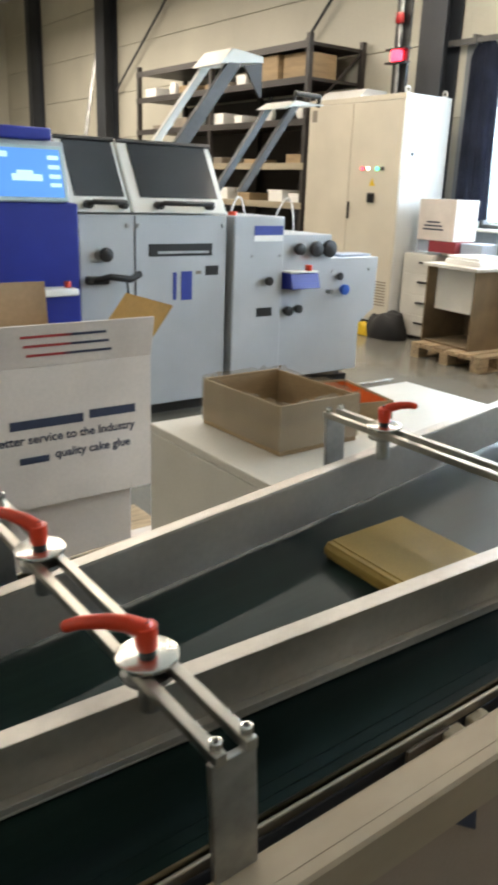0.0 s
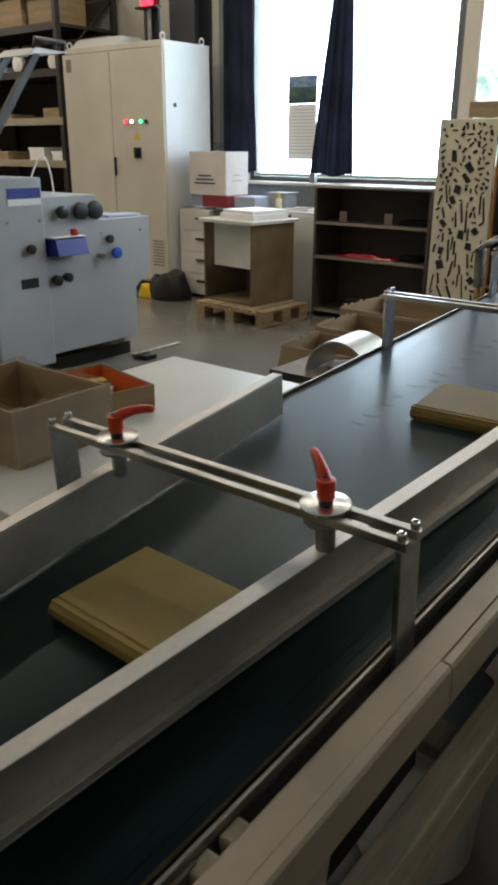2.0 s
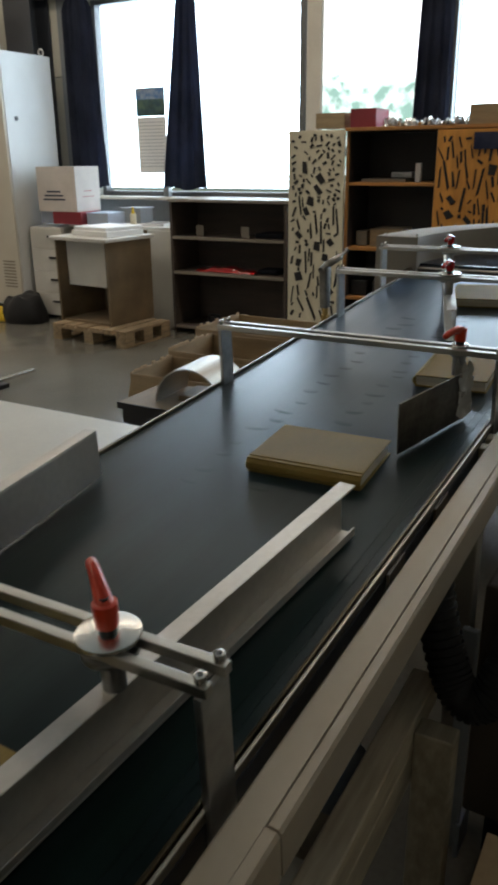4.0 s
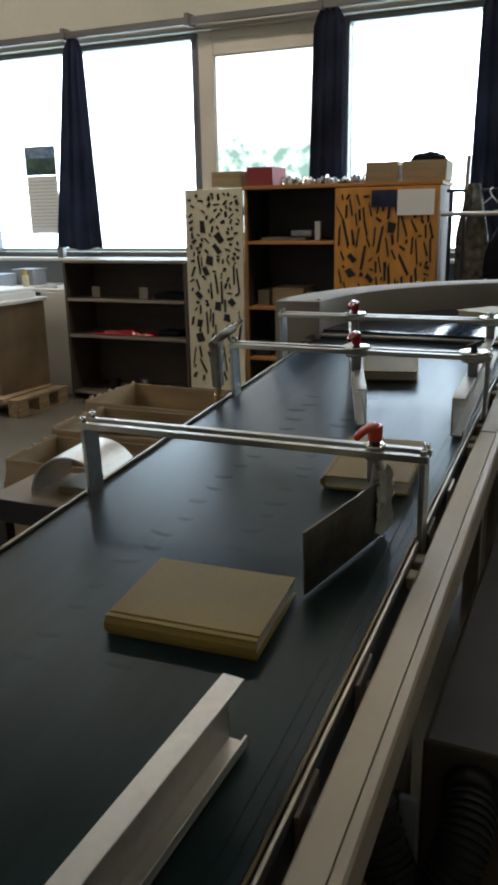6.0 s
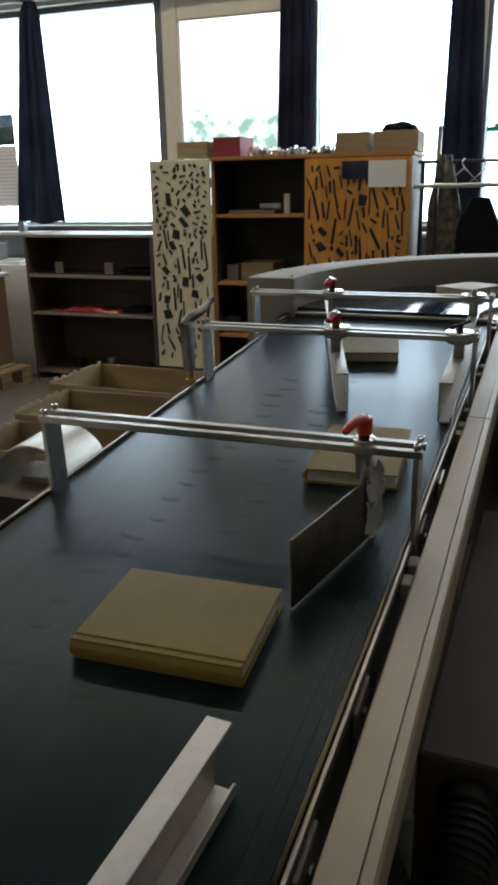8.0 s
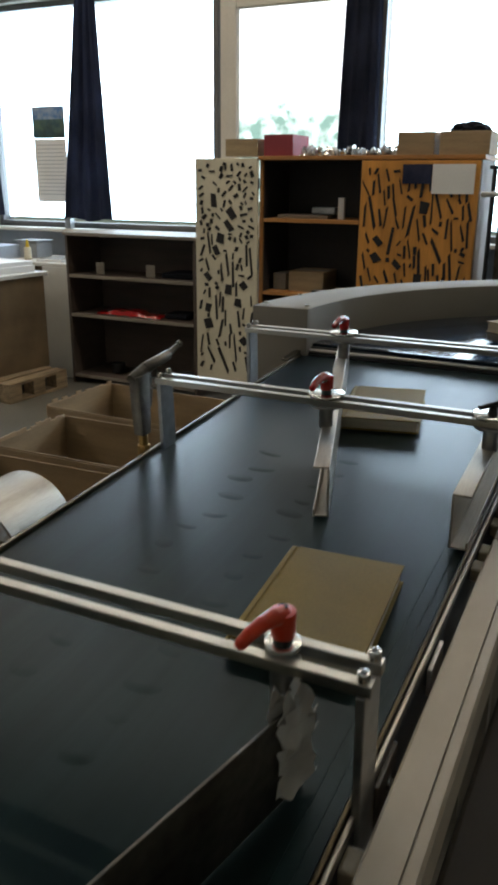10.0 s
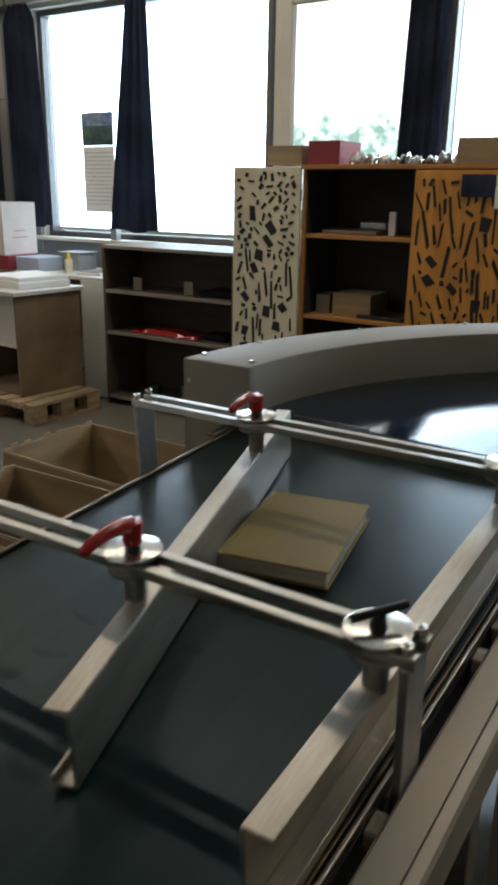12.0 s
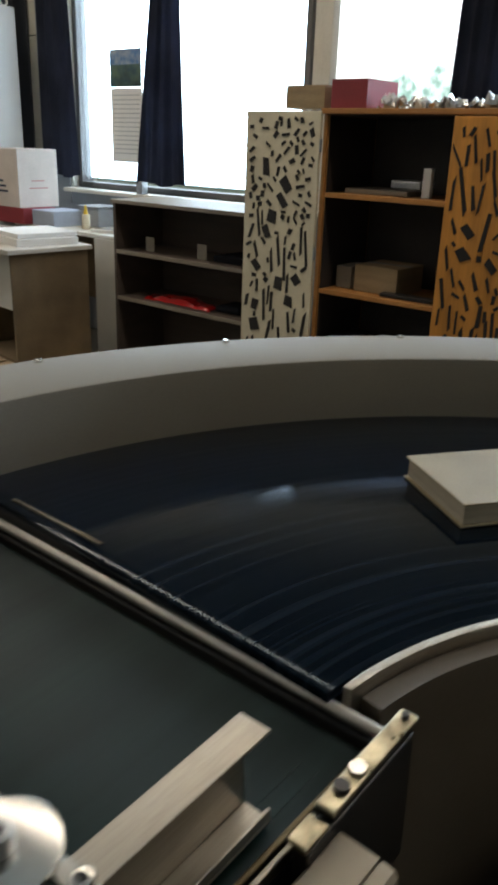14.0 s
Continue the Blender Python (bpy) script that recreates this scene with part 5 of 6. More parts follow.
part("bottle", rod((0, 0, 0), (0, 0, 0.10), 0.03, r2=0.028, bevel=0.006), M_CREAMDOOR, bt, smooth=True)
part("cap", rod((0, 0, 0.10), (0, 0, 0.16), 0.018, r2=0.006), M_YELLOW, bt, smooth=True)
pad = thing("paper_pad", pose(6.80, 5.0, 0.899, 0, 0, 10), "thin pad of printed sheets on the counter", "paper")
part("sheets", box(0, 0.26, 0, 0.22, 0, 0.02, 0.002), M_WHITE, pad)
part("cover", box(0.02, 0.24, 0.02, 0.2, 0.021, 0.026, 0.001), M_SHELFEDGE, pad)
tub = thing("grey_tub", pose(6.95, 5.62, 1.007), "grey plastic tub on the counter", "tub")
part("tub", box(0.02, 0.22, -0.24, -0.02, -0.106, 0.02, 0.012), M_WALLGREY, tub, smooth=True)
part("rim", box(0.012, 0.228, -0.248, -0.012, 0.0205, 0.034, 0.004), M_WALLGREY, tub)
clip = solo("sill_holder", box(7.30, 7.36, 5.28, 5.34, SILL, SILL + 0.09, 0.004), M_STEEL, "small grey holder on the window sill", "holder")

# calendar hung before the window
cal = thing("wall_calendar", pose(WX - 0.06, 5.305, 1.338), "hanging wall calendar with a landscape picture on top", "calendar")
part("sheet", box(0, 0.003, 0.0, 0.33, 0, 0.50, 0.0005), M_WHITE, cal, "grey printed month sheet")
part("sheet", box(-0.004, -0.001, 0.0, 0.33, 0.505, 0.75, 0.0005), mat("landscape_print", (0.03, 0.08, 0.10), 0.5, grain=14, amount=0.25, color2=(0.10, 0.16, 0.10), bump=0, stain=5, stain_amount=0.4), cal, "dark green and blue landscape picture")
part("sky_band", box(-0.0055, -0.0045, 0.0, 0.33, 0.65, 0.75), mat("sky_print", (0.08, 0.20, 0.42), 0.5, grain=20, amount=0.25, color2=(0.4, 0.45, 0.5), bump=0), cal)
ln = bmesh.new()
for k in range(14):
    box(-0.002, -0.0005, 0.025, 0.30, 0.06 + 0.03 * k, 0.064 + 0.03 * k, 0, ln)
part("print_line", ln, M_WALLGREY, cal, kind="stuff")
part("cord", rod((0.001, 0.165, 0.75), (0.03, 0.165, 1.50), 0.002, sides=6), M_BLACK, cal)

# ---- low shelf unit ----
low = thing("low_shelf", pose(6.62, 3.69, 0), "low worn brown shelf unit, nearly empty, under the window", "shelf")
W, D, H = 1.12, 0.42, 1.146
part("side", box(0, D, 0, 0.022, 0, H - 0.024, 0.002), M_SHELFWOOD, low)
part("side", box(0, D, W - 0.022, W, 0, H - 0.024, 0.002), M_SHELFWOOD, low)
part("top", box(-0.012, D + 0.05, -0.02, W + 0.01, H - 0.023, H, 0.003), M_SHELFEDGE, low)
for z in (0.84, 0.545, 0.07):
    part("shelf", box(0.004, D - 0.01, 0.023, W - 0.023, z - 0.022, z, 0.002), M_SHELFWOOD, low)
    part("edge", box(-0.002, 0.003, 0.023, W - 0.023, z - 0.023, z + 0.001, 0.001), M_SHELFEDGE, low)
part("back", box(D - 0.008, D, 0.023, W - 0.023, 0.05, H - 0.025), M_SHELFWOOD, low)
for y in (0.385, 0.83):
    solo("label_card", box(6.70, 6.704, 3.69 + y, 3.69 + y + 0.075, 0.842, 0.93), M_SHELFEDGE, "small grey card standing on the shelf", "card", group="shelf cards")
rj = thing("red_bundle", pose(6.74, 4.02, 0.546), "flat red and black cloth bundle on the shelf", "cloth bundle")
one = bmesh.new()
rows = []
for i in range(25):
    f = i / 24
    hump = 0.012 + 0.026 * math.sin(f * 3.0) ** 2 + 0.006 * math.sin(f * 19)
    rows.append([one.verts.new((x, 0.0 + 0.57 * f, max(0.002, z * hump + 0.002 * math.sin(f * 31 + x * 40)))) for x, z in ((-0.07, 0.1), (-0.055, 1.0), (0.0, 1.15), (0.06, 0.9), (0.09, 0.1))])
for p, q in zip(rows, rows[1:]):
    for k in range(4):
        one.faces.new((p[k], p[k + 1], q[k + 1], q[k]))
bmesh.ops.recalc_face_normals(one, faces=one.faces[:])
bmesh.ops.solidify(one, geom=one.faces[:], thickness=0.002)
part("red_cloth", one, M_RED_DARK, rj, smooth=True)
part("black_cloth", box(-0.03, 0.16, -0.20, -0.005, 0.0, 0.04, 0.016), M_DARKCLOTH, rj)
solo("dark_folder", box(6.70, 6.95, 3.76, 4.02, 0.842, 0.88, 0.005), M_DARKCLOTH, "dark folded cloth lying on the shelf", "cloth")
for k, (y, r, h) in enumerate(((4.50, 0.05, 0.08), (4.20, 0.045, 0.10), (3.90, 0.09, 0.05))):
    solo("steel_pot", rod((6.80, y, 0.071), (6.80, y, 0.071 + h), r, r2=r * 1.1, sides=24, bevel=0.003), M_STEEL if k == 1 else M_BLACK, "small dark pot on the bottom shelf", "pot", group="shelf pots", smooth=True)

# ---- tall cabinet with collaged doors ----
tall = thing("tall_cabinet", pose(6.50, 1.79, 0), "tall wooden cabinet, one door open, doors covered in black shapes", "cabinet")
TW, TH, TD = 1.36, 1.662, 0.45
part("plinth", box(0.03, TD - 0.02, 0.01, TW - 0.01, 0, 0.10), M_BLACK, tall)
part("top", box(-0.015, TD, -0.015, TW + 0.01, TH - 0.024, TH, 0.003), M_ORANGEEDGE, tall)
part("base", box(0.0, TD, 0.021, TW - 0.021, 0.10, 0.125, 0.002), M_ORANGEEDGE, tall)
part("side", box(0.0, TD, 0, 0.02, 0.10, TH - 0.025, 0.002), M_SKIRT, tall, "pale worn side panel")
part("side", box(0.0, TD, TW - 0.02, TW, 0.10, TH - 0.025, 0.002), M_ORANGEEDGE, tall)
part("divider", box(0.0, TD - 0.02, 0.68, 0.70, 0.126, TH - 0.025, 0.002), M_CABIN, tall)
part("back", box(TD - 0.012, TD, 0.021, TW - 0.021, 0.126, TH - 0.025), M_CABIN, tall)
# thin dark sheets added to shade the inside of the side and top
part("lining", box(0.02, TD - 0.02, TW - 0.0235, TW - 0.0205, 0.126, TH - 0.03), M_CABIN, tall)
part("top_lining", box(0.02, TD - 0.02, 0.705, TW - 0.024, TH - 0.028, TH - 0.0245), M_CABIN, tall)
for z in (1.29, 0.83, 0.46):
    part("shelf", box(0.012, TD - 0.02, 0.701, TW - 0.021, z - 0.022, z, 0.002), M_ORANGEEDGE, tall)


def shapes(y0, y1, z0, z1, n, seed, sticks, blobs, small_over):
    """Cut black offcuts stuck on a board in the plane x = 0, as one mesh."""
    rng = random.Random(seed)
    bm = bmesh.new()
    done = []
    tries = 0
    while len(done) < n and tries < 9000:
        tries += 1
        y, z = rng.uniform(y0, y1), rng.uniform(z0, z1)
        up = (z - z0) / (z1 - z0)
        blob = len(done) < blobs
        if blob and up > 0.85 or rng.random() > (1.0 if up > 0.5 else 0.6):
            continue
        if blob:
            w, l, a = rng.uniform(0.040, 0.068), rng.uniform(0.055, 0.085), rng.uniform(-40, 40)
        elif up > small_over or rng.random() > sticks:
            w, l, a = rng.uniform(0.012, 0.026), rng.uniform(0.024, 0.055), rng.uniform(-90, 90)
        else:
            w, l, a = rng.uniform(0.010, 0.022), rng.uniform(0.07, 0.21), rng.gauss(-8, 16)
        lean = abs(math.sin(radians(a))) * l
        if any(abs(y - q[0]) < 0.5 * (w + q[2] + lean + q[4]) and abs(z - q[1]) < 0.42 * (l + q[3]) for q in done):
            continue
        if not (y0 < y - w and y + w < y1 and z0 < z - l / 2 and z + l / 2 < z1):
            continue
        done.append((y, z, w, l, lean))
        pts = [(-w / 2, -l / 2 * rng.uniform(0.7, 1)), (w / 2 * rng.uniform(0.4, 1), -l / 2), (w / 2, l / 2 * rng.uniform(0.6, 1)), (-w / 2 * rng.uniform(0.2, 1), l / 2)]
        ca, sa = math.cos(radians(a)), math.sin(radians(a))
        prism([(y + p * ca - q * sa, z + p * sa + q * ca) for p, q in pts], "x", -0.0035, 0.0, bm)
    return bm


dr = part("door", box(-0.024, -0.004, 0.004, 0.688, 0.12, TH - 0.03, 0.003), M_ORANGE, tall, "orange-brown wooden door, shut")
sh = shapes(0.02, 0.67, 0.16, 1.60, 230, 11, 0.88, 7, 0.98)
bmesh.ops.translate(sh, vec=(-0.0245, 0, 0), verts=sh.verts)
part("offcut_collage", sh, M_STICK, dr, "black cut shapes glued on the door", kind="stuff")
part("poster", box(-0.0315, -0.0295, 0.27, 0.44, 1.505, 1.612), mat("night_print", (0.014, 0.018, 0.045), 0.7, grain=9, amount=0.2, color2=(0.05, 0.055, 0.09), bump=0, spec=0.15), dr, "dark blue printed picture")
part("notice", box(-0.0315, -0.0295, 0.03, 0.268, 1.452, 1.612), M_WHITE, dr, "pale notice sheet")
dl = part("door", box(-0.022, -0.002, TW + 0.004, TW + 0.455, 0.20, TH - 0.012, 0.003), M_CREAMDOOR, tall, "cream painted door swung fully open")
sh = shapes(TW + 0.02, TW + 0.44, 0.24, TH - 0.03, 135, 23, 0.82, 12, 0.66)
bmesh.ops.translate(sh, vec=(-0.0225, 0, 0), verts=sh.verts)
part("offcut_collage", sh, M_STICK, dl, "black cut shapes glued on the door", kind="stuff")
for z in (0.4, 1.0, 1.5):
    part("hinge", rod((-0.014, TW + 0.002, z - 0.03), (-0.014, TW + 0.002, z + 0.03), 0.007, sides=10), M_STEEL, tall, smooth=True)
# things in it
solo("paper_block", box(6.58, 6.84, 2.72, 3.06, 1.291, 1.315, 0.004), M_SHELFEDGE, "flat pile of papers on a cabinet shelf", "paper pile")
solo("steel_bracket", box(6.60, 6.63, 2.62, 2.66, 1.291, 1.42, 0.003), M_WHITE, "pale upright block on a cabinet shelf", "block")
solo("steel_bracket", box(6.66, 6.80, 2.70, 2.86, 1.316, 1.36, 0.01), M_STEEL, "small steel part on a cabinet shelf", "machine part")
carton(6.60, 6.86, 2.74, 2.98, 0.831, 0.96, "brown carton on a cabinet shelf", group="cabinet cartons")
solo("white_block", box(6.62, 6.80, 3.01, 3.10, 0.831, 0.94, 0.004), M_SHELFEDGE, "grey block on a cabinet shelf", "block")
solo("black_strip", box(6.55, 6.62, 2.52, 2.80, 0.832, 0.85, 0.003), M_BLACK, "thin black strips on a cabinet shelf", "strips")
for y in (2.62, 2.80, 2.98):
    solo("tool_case", box(6.58, 6.85, y, y + 0.14, 0.461, 0.58, 0.01), M_BLACK, "black tool case on a low cabinet shelf", "case", group="tool cases")
# things on it
Z = TH + 0.001
carton(6.55, 6.80, 3.19, 3.42, TH - 0.012 + 0.013, TH + 0.105, "brown carton at the end of the cabinet top", group="cabinet top cartons")
carton(6.53, 6.80, 2.945, 3.14, Z, Z + 0.125, "deep red carton on the cabinet top", M_REDBOX, "red_carton", flaps=False)
carton(6.53, 6.82, 2.075, 2.29, Z, Z + 0.125, "pale brown carton on the cabinet top", group="cabinet top cartons")
carton(6.53, 6.82, 1.765, 2.045, Z, Z + 0.125, "pale brown carton on the cabinet top", group="cabinet top cartons")
rag = thing("rag", pose(6.66, 1.90, Z + 0.127), "crumpled dark rag lying on a carton", "rag")
one = bmesh.new()
bmesh.ops.create_icosphere(one, subdivisions=4, radius=1)
for v in one.verts:
    n = noise.noise(v.co * 2.6) * 0.35
    v.co = Vector((v.co.x * 0.09, v.co.y * 0.11, max(0, v.co.z) * 0.05)) * (1 + n)
part("cloth", one, M_DARKCLOTH, rag, smooth=True)
rng = random.Random(5)
for k in range(19):
    y = 2.325 + 0.0315 * k
    bm = bmesh.new()
    bmesh.ops.create_icosphere(bm, subdivisions=2, radius=1)
    wide, high = rng.uniform(0.020, 0.034), rng.uniform(0.022, 0.042)
    for v in bm.verts:
        n = noise.noise(v.co * 3.1 + Vector((k * 3.1, 0, 0)))
        v.co = Vector((v.co.x * 0.04, v.co.y * wide, (max(-0.35, v.co.z) + 0.35) * high)) * (1 + 0.85 * n)
        v.co.z = max(0.0, v.co.z)
    solo("metal_offcut", bm, (M_TURNED, M_STEEL, M_WHITE, M_TURNED, M_GUNMETAL)[k % 5], "small crumpled bright metal offcut on the cabinet top", "offcut", pose(6.56 + rng.uniform(0, 0.12), y, Z, 0, 0, rng.uniform(-60, 60)), group="offcuts on the cabinet")

# ---- clothes rail beside the cabinet ----
cr = thing("clothes_rail", pose(6.60, 1.15, 0), "dark steel clothes rail with hangers and work clothes", "clothes rail")
for y in (0.60, -0.45):
    part("post", rod((0.1, y, 0), (0.1, y, 1.60), 0.014), M_BLACK, cr, smooth=True)
part("hanging_rod", rod((0.1, -0.5, 1.60), (0.1, 0.63, 1.60), 0.011), M_BLACK, cr, smooth=True)
for k, y in enumerate((0.34, 0.20, 0.06)):
    hg = part("hanger", tube(bend((0.1, y, 1.615), (0.08, y + 0.03, 1.60), (0.1, y, 1.56), 6) + [Vector((0.1, y - 0.10, 1.46)), Vector((0.1, y + 0.12, 1.46)), Vector((0.1, y, 1.56))], 0.005, sides=8), M_WHITE, cr, "white wire hanger", smooth=True)


def garment(name, y0, y1, z0, z1, material, label, seed):
    one = bmesh.new()
    nu, nv = 24, 20
    rows = []
    for j in range(nv + 1):
        t = j / nv
        half = (y1 - y0) / 2 * (0.35 + 0.65 * min(1, t * 3.5))
        row = []
        for i in range(nu):
            a = 2 * math.pi * i / nu
            n = noise.noise(Vector((math.cos(a) * 1.5 + seed, math.sin(a) * 1.5, t * 2.5)))
            row.append(one.verts.new((0.1 + math.sin(a) * 0.07 * (1 + 0.5 * n), (y0 + y1) / 2 + math.cos(a) * half * (1 + 0.15 * n), z1 - (z1 - z0) * t)))
        rows.append(row)
    for p, q in zip(rows, rows[1:]):
        for i in range(nu):
            one.faces.new((p[i], p[(i + 1) % nu], q[(i + 1) % nu], q[i]))
    one.faces.new(rows[0][::-1])
    one.faces.new(rows[-1])
    bmesh.ops.recalc_face_normals(one, faces=one.faces[:])
    ob = new(name, mesh_of(name, one, material, True))
    ob.matrix_world = pose(6.60, 1.15, 0)
    return tagged(ob, label, "clothing", "clothes on the rail")


garment("jacket", 0.35, 0.56, 0.55, 1.64, M_CAMO, "mottled grey work jacket hanging on the rail", 1)
garment("coat", 0.06, 0.40, 0.5, 1.38, M_DARKCLOTH, "dark work coat hanging on the rail", 4)
garment("coat", -0.42, -0.02, 0.5, 1.42, M_DARKCLOTH, "dark work coat hanging on the rail", 9)
solo("pale_tube", rod((6.40, 0.4, 1.459), (6.40, 1.765, 1.454), 0.014, sides=16), M_GUIDE, "pale grey metal tube lying across stands", "tube", smooth=True)
for y in (1.62, 0.6):
    solo("tube_stand", rod((6.40, y, 0), (6.40, y, 1.4425), 0.012), M_BLACK, "thin black upright stand under a tube", "stand", group="tube stands", smooth=True)
solo("wooden_pole", box(-0.014, 0.014, -0.014, 0.014, 0, 1.86, 0.004), M_CHIP, "brown wooden pole leaning by the window", "pole", pose(6.85, 1.705, 0, 0, 8, 0))
gs = thing("green_scraper", pose(6.5, 0.98, 1.74), "green plastic edged scraper on a clothes rail shelf", "scraper")
part("blade", box(0, 0.10, 0.1, 0.38, 0.02, 0.045, 0.004), M_GREENPL, gs)
part("back_bar", box(0.02, 0.12, -0.3, 0.34, 0.047, 0.065, 0.004), M_SHELFEDGE, gs)
part("stand", rod((0.07, -0.2, -1.74), (0.07, -0.2, 0.02), 0.015), M_BLACK, gs, smooth=True)
part("shelf_arm", box(0.05, 0.09, -0.22, 0.3, 0.0, 0.018, 0.003), M_BLACK, gs)

# ---- table beside the conveyor and its boxes ----
tb = thing("work_table", pose(1.37, 1.77, 0), "white laminate table close beside the conveyor", "table")
part("tabletop", box(0, 0.96, 0, 0.645, 0.84, 0.862, 0.003), M_TABLE, tb)
part("side_panel", box(0.0, 0.02, 0.01, 0.64, 0.0, 0.839, 0.002), M_TABLE, tb)
part("side_panel", box(0.92, 0.94, 0.01, 0.64, 0.0, 0.839, 0.002), M_TABLE, tb)
part("apron", box(0.021, 0.919, 0.60, 0.62, 0.25, 0.839, 0.002), M_TABLE, tb)


def tray_box(name, m, a, b, h, t, outer, inner, label, category="box", wave=0.0):
    """An open-topped box of folded card with wall thickness."""
    top = thing(name, m, label, category)
    part("bottom", box(0, a, 0, b, 0, t, 0.001), inner, top)
    for q in ((0, a, 0, t), (0, a, b - t, b), (0, t, t + 0.0005, b - t - 0.0005), (a - t, a, t + 0.0005, b - t - 0.0005)):
        w = box(q[0], q[1], q[2], q[3], t + 0.0005, h + random.uniform(-wave, wave), 0.001)
        part("wall", w, outer, top)
        s = 0.0012
        if q[1] - q[0] > q[3] - q[2]:
            iy = (t, t + s) if q[2] == 0 else (b - t - s, b - t)
            part("lining", box(t + s + 0.001, a - t - s - 0.001, *iy, t + 0.001, h - 0.006), inner, top)
        else:
            ix = (t, t + s) if q[0] == 0 else (a - t - s, a - t)
            part("lining", box(*ix, t + s + 0.001, b - t - s - 0.001, t + 0.001, h - 0.006), inner, top)
    return top


tray = tray_box("cardboard_tray", pose(1.495, 2.03, 0.863, 0, 0, 1), 0.245, 0.315, 0.118, 0.006, M_CARD, M_CARD, "worn open brown cardboard box wrapped in clear tape", wave=0.003)
rng = random.Random(5)
rim = [(-0.002, -0.002), (0.247, -0.002), (0.247, 0.317), (-0.002, 0.317)]
for (xa, ya), (xb, yb) in zip(rim, rim[1:] + rim[:1]):
    wr = bmesh.new()
    prev = None
    for k in range(15):
        f = k / 14
        px, py = xa + (xb - xa) * f + rng.uniform(-0.0030, 0.0018), ya + (yb - ya) * f + rng.uniform(-0.0030, 0.0018)
        col = [wr.verts.new((px, py, z)) for z in (0.012, 0.05 + rng.uniform(-0.01, 0.01), 0.095, 0.122 + rng.uniform(-0.003, 0.012))]
        if prev:
            for q in range(3):
                wr.faces.new((prev[q], col[q], col[q + 1], prev[q + 1]))
        prev = col
    part("plastic_wrap", wr, M_WRAP, tray, "crumpled clear plastic wrap", smooth=True)
ob = tray_box("orange_tray", pose(1.80, 2.125, 0.863, 0, 0, -12), 0.135, 0.25, 0.062, 0.004, M_CARD, M_ORANGEBOX, "small open box lined bright orange with cut pieces inside")
for k in range(5):
    solo("paper_offcut", box(-0.05, 0.05, -0.015, 0.015, 0, 0.006, 0.001), (M_CREAMDOOR, M_YELLOW, M_WHITE)[k % 3], "small paper offcut inside the orange box", "offcut", pose(1.855 + 0.012 * k, 2.15 + 0.04 * k, 0.870 + 0.006 * k, 0, 0, 20 + 35 * k), group="offcuts in the box")

# small table with a half-round trough, and open boxes behind
t2 = thing("side_table", pose(2.98, 1.90, 0), "small wood-topped table on dark legs beside the conveyor", "table")
part("tabletop", box(0, 0.285, 0, 0.64, 0.64, 0.660, 0.003), M_CHIP, t2)
part("edge_band", box(-0.004, -0.001, 0, 0.64, 0.638, 0.6605, 0.0), M_BLACK, t2, "black table edge")
part("edge_band", box(-0.004, 0.285, -0.004, -0.001, 0.638, 0.6605, 0.0), M_BLACK, t2, "black table edge")
part("frame", box(0.01, 0.275, 0.01, 0.63, 0.58, 0.639, 0.003), M_BLACK, t2)
for x in (0.012, 0.233):
    for y in (0.012, 0.588):
        part("leg", box(x, x + 0.04, y, y + 0.04, 0, 0.58, 0.003), M_BLACK, t2)
arch = bmesh.new()
prof = [(0.130 * math.cos(k * math.pi / 20), 0.130 * math.sin(k * math.pi / 20)) for k in range(21)]
prof += [(0.124 * math.cos(k * math.pi / 20), 0.124 * math.sin(k * math.pi / 20)) for k in range(20, -1, -1)]
prism(prof, "x", 0, 0.22, arch)
trough = thing("bent_sheet", pose(3.05, 2.29, 0.661, 0, 0, 4), "half-round bent sheet cover standing on the side table", "bent sheet")
part("sheet", arch, M_GUIDESTEEL, trough, smooth=True)
part("block", box(0.04, 0.18, -0.06, 0.06, 0, 0.02, 0.003), M_CHIP, trough)


def open_carton(x, y, z, a, b, h, turn, label, seed, fold):
    """An open carton, one flap folded in and one out, with a torn rim."""
    rng = random.Random(seed)
    top = thing("open_carton", pose(x, y, z, 0, 0, turn), label, "box", "open cartons by the conveyor")
    t = 0.005
    part("bottom", box(-a, a, -b, b, 0, t), M_CARD, top)
    part("wall", box(-a, a, -b, -b + t, t, h, 0.001), M_CARD, top)
    part("wall", box(-a, a, b - t, b, t, h, 0.001), M_CARD, top)
    part("wall", box(-a, -a + t, -b + t, b - t, t, h, 0.001), M_CARD, top)
    part("wall", box(a - t, a, -b + t, b - t, t, h, 0.001), M_CARD, top)
    rim = bmesh.new()
    for k in range(14):          # torn upper edge of the wall towards the aisle
        x = -a + t + (2 * a - 2 * t) * k / 14
        box(x, x + (2 * a - 2 * t) / 14 - 0.0006, b - t + 0.0004, b - 0.0004, h + 0.0004, h + rng.uniform(0.002, 0.016), 0, rim)
    part("torn_edge", rim, M_CARDIN, top)
    f = box(-a + 0.01, a - 0.01, -0.002, 0.002, 0.0, 0.14, 0.001)
    bmesh.ops.transform(f, matrix=pose(0, -b + t + 0.004, h - 0.008) @ pose(0, 0, 0, 168 + rng.uniform(-6, 6), 0, 0), verts=f.verts)
    part("flap", f, M_CARDIN, top, "brown flap folded inward")
    g = box(-0.002, 0.002, -b + 0.012, b - 0.012, 0.0, 0.12, 0.001)
    bmesh.ops.transform(g, matrix=pose(-a - 0.004, 0, h - 0.004) @ pose(0, 0, 0, 0, fold, 0), verts=g.verts)
    part("flap", g, M_CARD, top, "worn flap folded out")
    return top


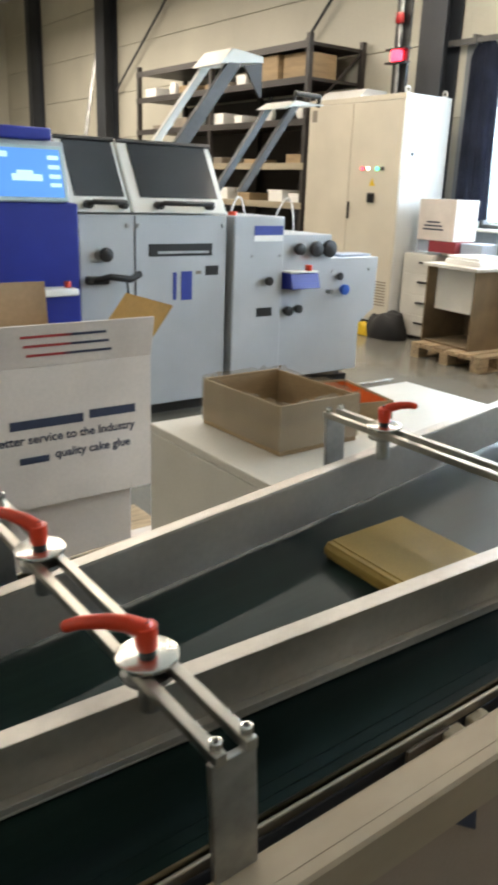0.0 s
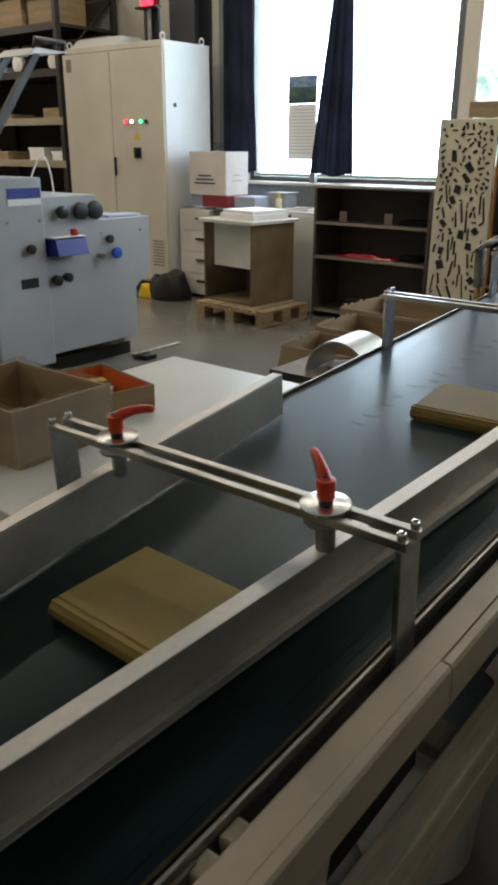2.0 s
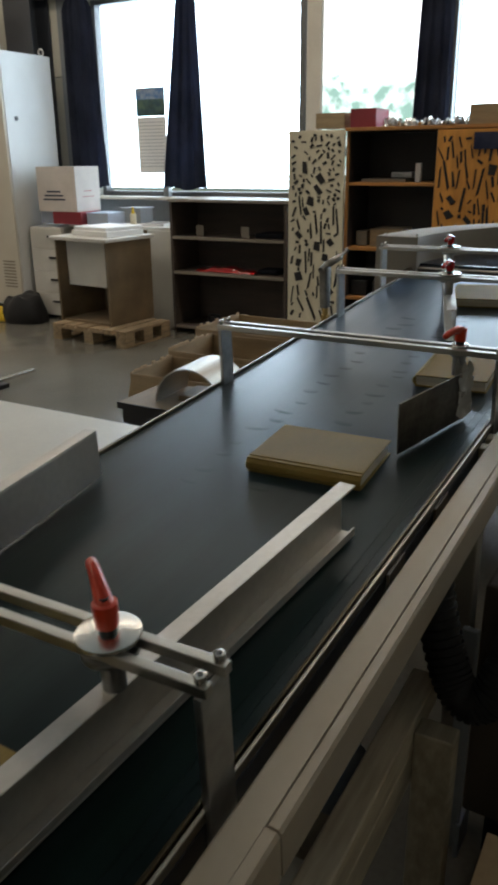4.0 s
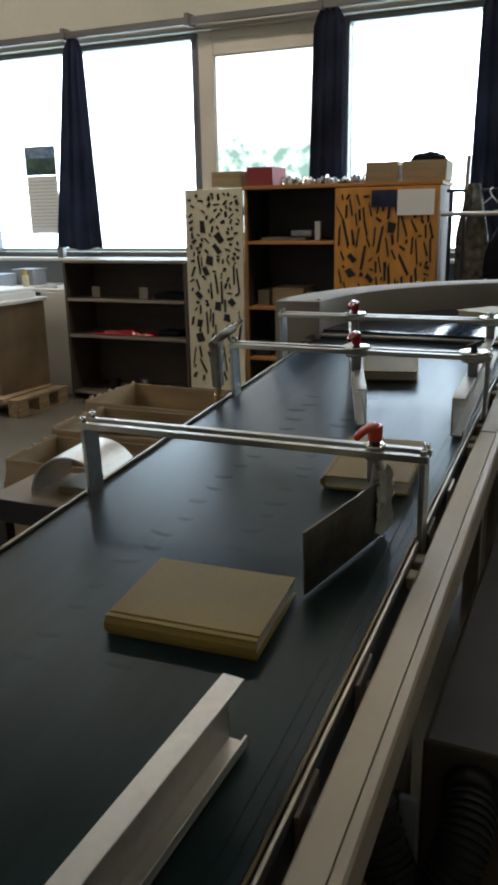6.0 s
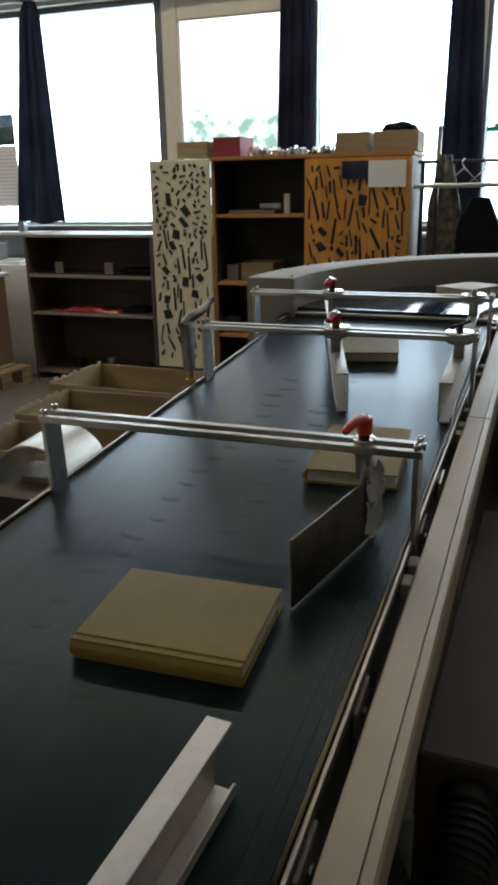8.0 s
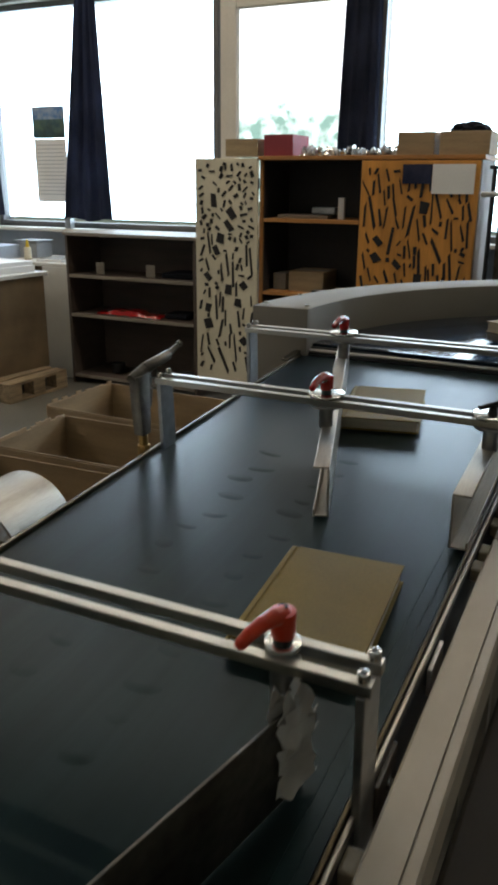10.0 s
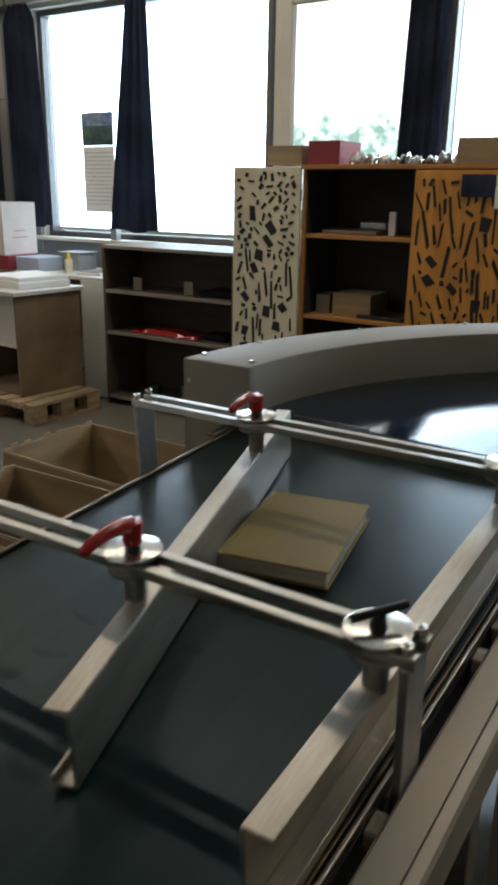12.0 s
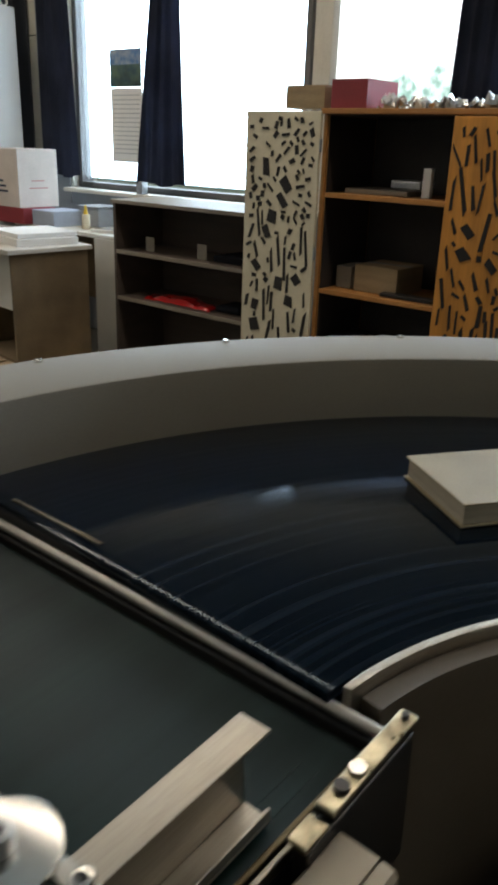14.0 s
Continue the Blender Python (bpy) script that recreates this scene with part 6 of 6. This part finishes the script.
open_carton(3.46, 2.42, 0, 0.155, 0.31, 0.665, 2, "open brown carton with worn edges beside the conveyor", 3, -158)
open_carton(3.83, 2.47, 0, 0.190, 0.31, 0.68, 1, "open brown carton with worn edges beside the conveyor", 5, -172)
open_carton(4.28, 2.61, 0, 0.205, 0.31, 0.68, -2, "open brown carton with worn edges beside the conveyor", 8, -170)

# ---- glue boxes on a pallet ----
pallet("pallet", 1.02, 2.86, 0, 0.86, 0.62, 0, "pale wooden pallet under glue boxes")
lowbox = carton(1.04, 1.60, 2.97, 3.35, 0.142, 0.455, "closed white carton under a printed carton", M_WHITECARD, "white_carton")
gb = thing("glue_box", pose(1.02, 2.94, 0.458), "open white carton with printed slogan, flaps up", "box")
BW, BD, BH = 0.645, 0.42, 0.455
part("front", box(0, BW, 0, 0.006, 0, BH, 0.001), M_WHITECARD, gb)
part("back", box(0, BW, BD - 0.006, BD, 0, BH, 0.001), M_CARDIN, gb)
part("side", box(BW - 0.006, BW, 0.0065, BD - 0.0065, 0, BH, 0.001), M_WHITECARD, gb)
part("side", box(0, 0.006, 0.0065, BD - 0.0065, 0, BH, 0.001), M_WHITECARD, gb)
part("base", box(0.007, BW - 0.007, 0.007, BD - 0.007, 0, 0.006), M_CARDIN, gb)
fl = box(0, BW, -0.003, 0.003, 0.001, 0.135, 0.001)
bmesh.ops.transform(fl, matrix=pose(0, 0.003, BH) @ pose(0, 0, 0, 12, 0, 0), verts=fl.verts)
ff = part("front_flap", fl, M_WHITECARD, gb)
fb = box(0, BW * 0.72, -0.003, 0.003, 0.001, 0.20, 0.001)
bmesh.ops.transform(fb, matrix=pose(0, BD - 0.003, BH) @ pose(0, 0, 0, -6, 0, 0), verts=fb.verts)
part("back_flap", fb, M_CARDIN, gb, "brown inner flap")
fs = box(-0.003, 0.003, 0.0, BD * 0.8, 0.001, 0.19, 0.001)
bmesh.ops.transform(fs, matrix=pose(BW - 0.003, 0.05, BH) @ pose(0, 0, 0, 0, 38, 0), verts=fs.verts)
part("side_flap", fs, mat("yellow_kraft", (0.48, 0.30, 0.09), 0.8, grain=60, bump=0.15), gb, "yellow-brown inner flap")
bars = bmesh.new()
for q in ((0.16, 0.40, 0.255, 0.292), (0.42, 0.585, 0.262, 0.299)):
    box(q[0], q[1], -0.0012, -0.0002, q[2] + 0.008, q[3], 0, bars)
part("brand_mark", bars, M_INK, gb, "dark blue printed brand bars")
lettering("a better service to the Industry", 0.040, M_INK, gb, pose(0.075, -0.0006, 0.216, 90, 0, 0), "dark printed slogan line")
lettering("quality cake glue", 0.040, M_INK, gb, pose(0.30, -0.0006, 0.158, 90, 0, 0), "dark printed slogan line")
part("brand_mark", box(0.185, 0.28, -0.0012, -0.0002, 0.15, 0.172), M_INK, gb, "dark printed brand bar")
for k in range(3):
    for (a, b), m_ in (((0.22 - 0.01 * k, 0.36), M_REDINK), ((0.34, 0.50 - 0.012 * k), M_INK)):
        ln = box(a, b, -0.0045, -0.0035, 0.035 + 0.03 * k, 0.043 + 0.03 * k)
        bmesh.ops.transform(ln, matrix=pose(0, 0.003, BH) @ pose(0, 0, 0, 12, 0, 0), verts=ln.verts)
        part("print_line", ln, m_, ff)
solo("label_sheet", box(1.62, 1.86, 2.90, 3.24, 0.1415, 0.1435), M_WHITECARD, "crumpled printed label sheet on the pallet", "paper")

lc = carton(1.62, 1.98, 0.62, 1.00, 0, 0.40, "brown carton on the floor under the timber beam", group="floor cartons")
part("hand_hole", prism([(0.05 * math.cos(a * math.pi / 8), 0.22 + 0.018 * math.sin(a * math.pi / 8)) for a in range(16)], "x", -0.1815, -0.1805), M_BLACK, lc)
carton(2.05, 2.36, 0.66, 0.96, 0, 0.28, "brown carton on the floor beside the drive cover", group="floor cartons")
wire = solo("red_wire", tube(bend((1.70, 3.30, 0.006), (2.05, 3.35, 0.006), (2.0, 3.75, 0.006), 12) + bend((2.0, 3.75, 0.006), (1.96, 4.0, 0.006), (1.66, 3.9, 0.006), 10)[1:], 0.006, sides=8), M_RED, "loose red wire lying on the floor", "wire", smooth=True)
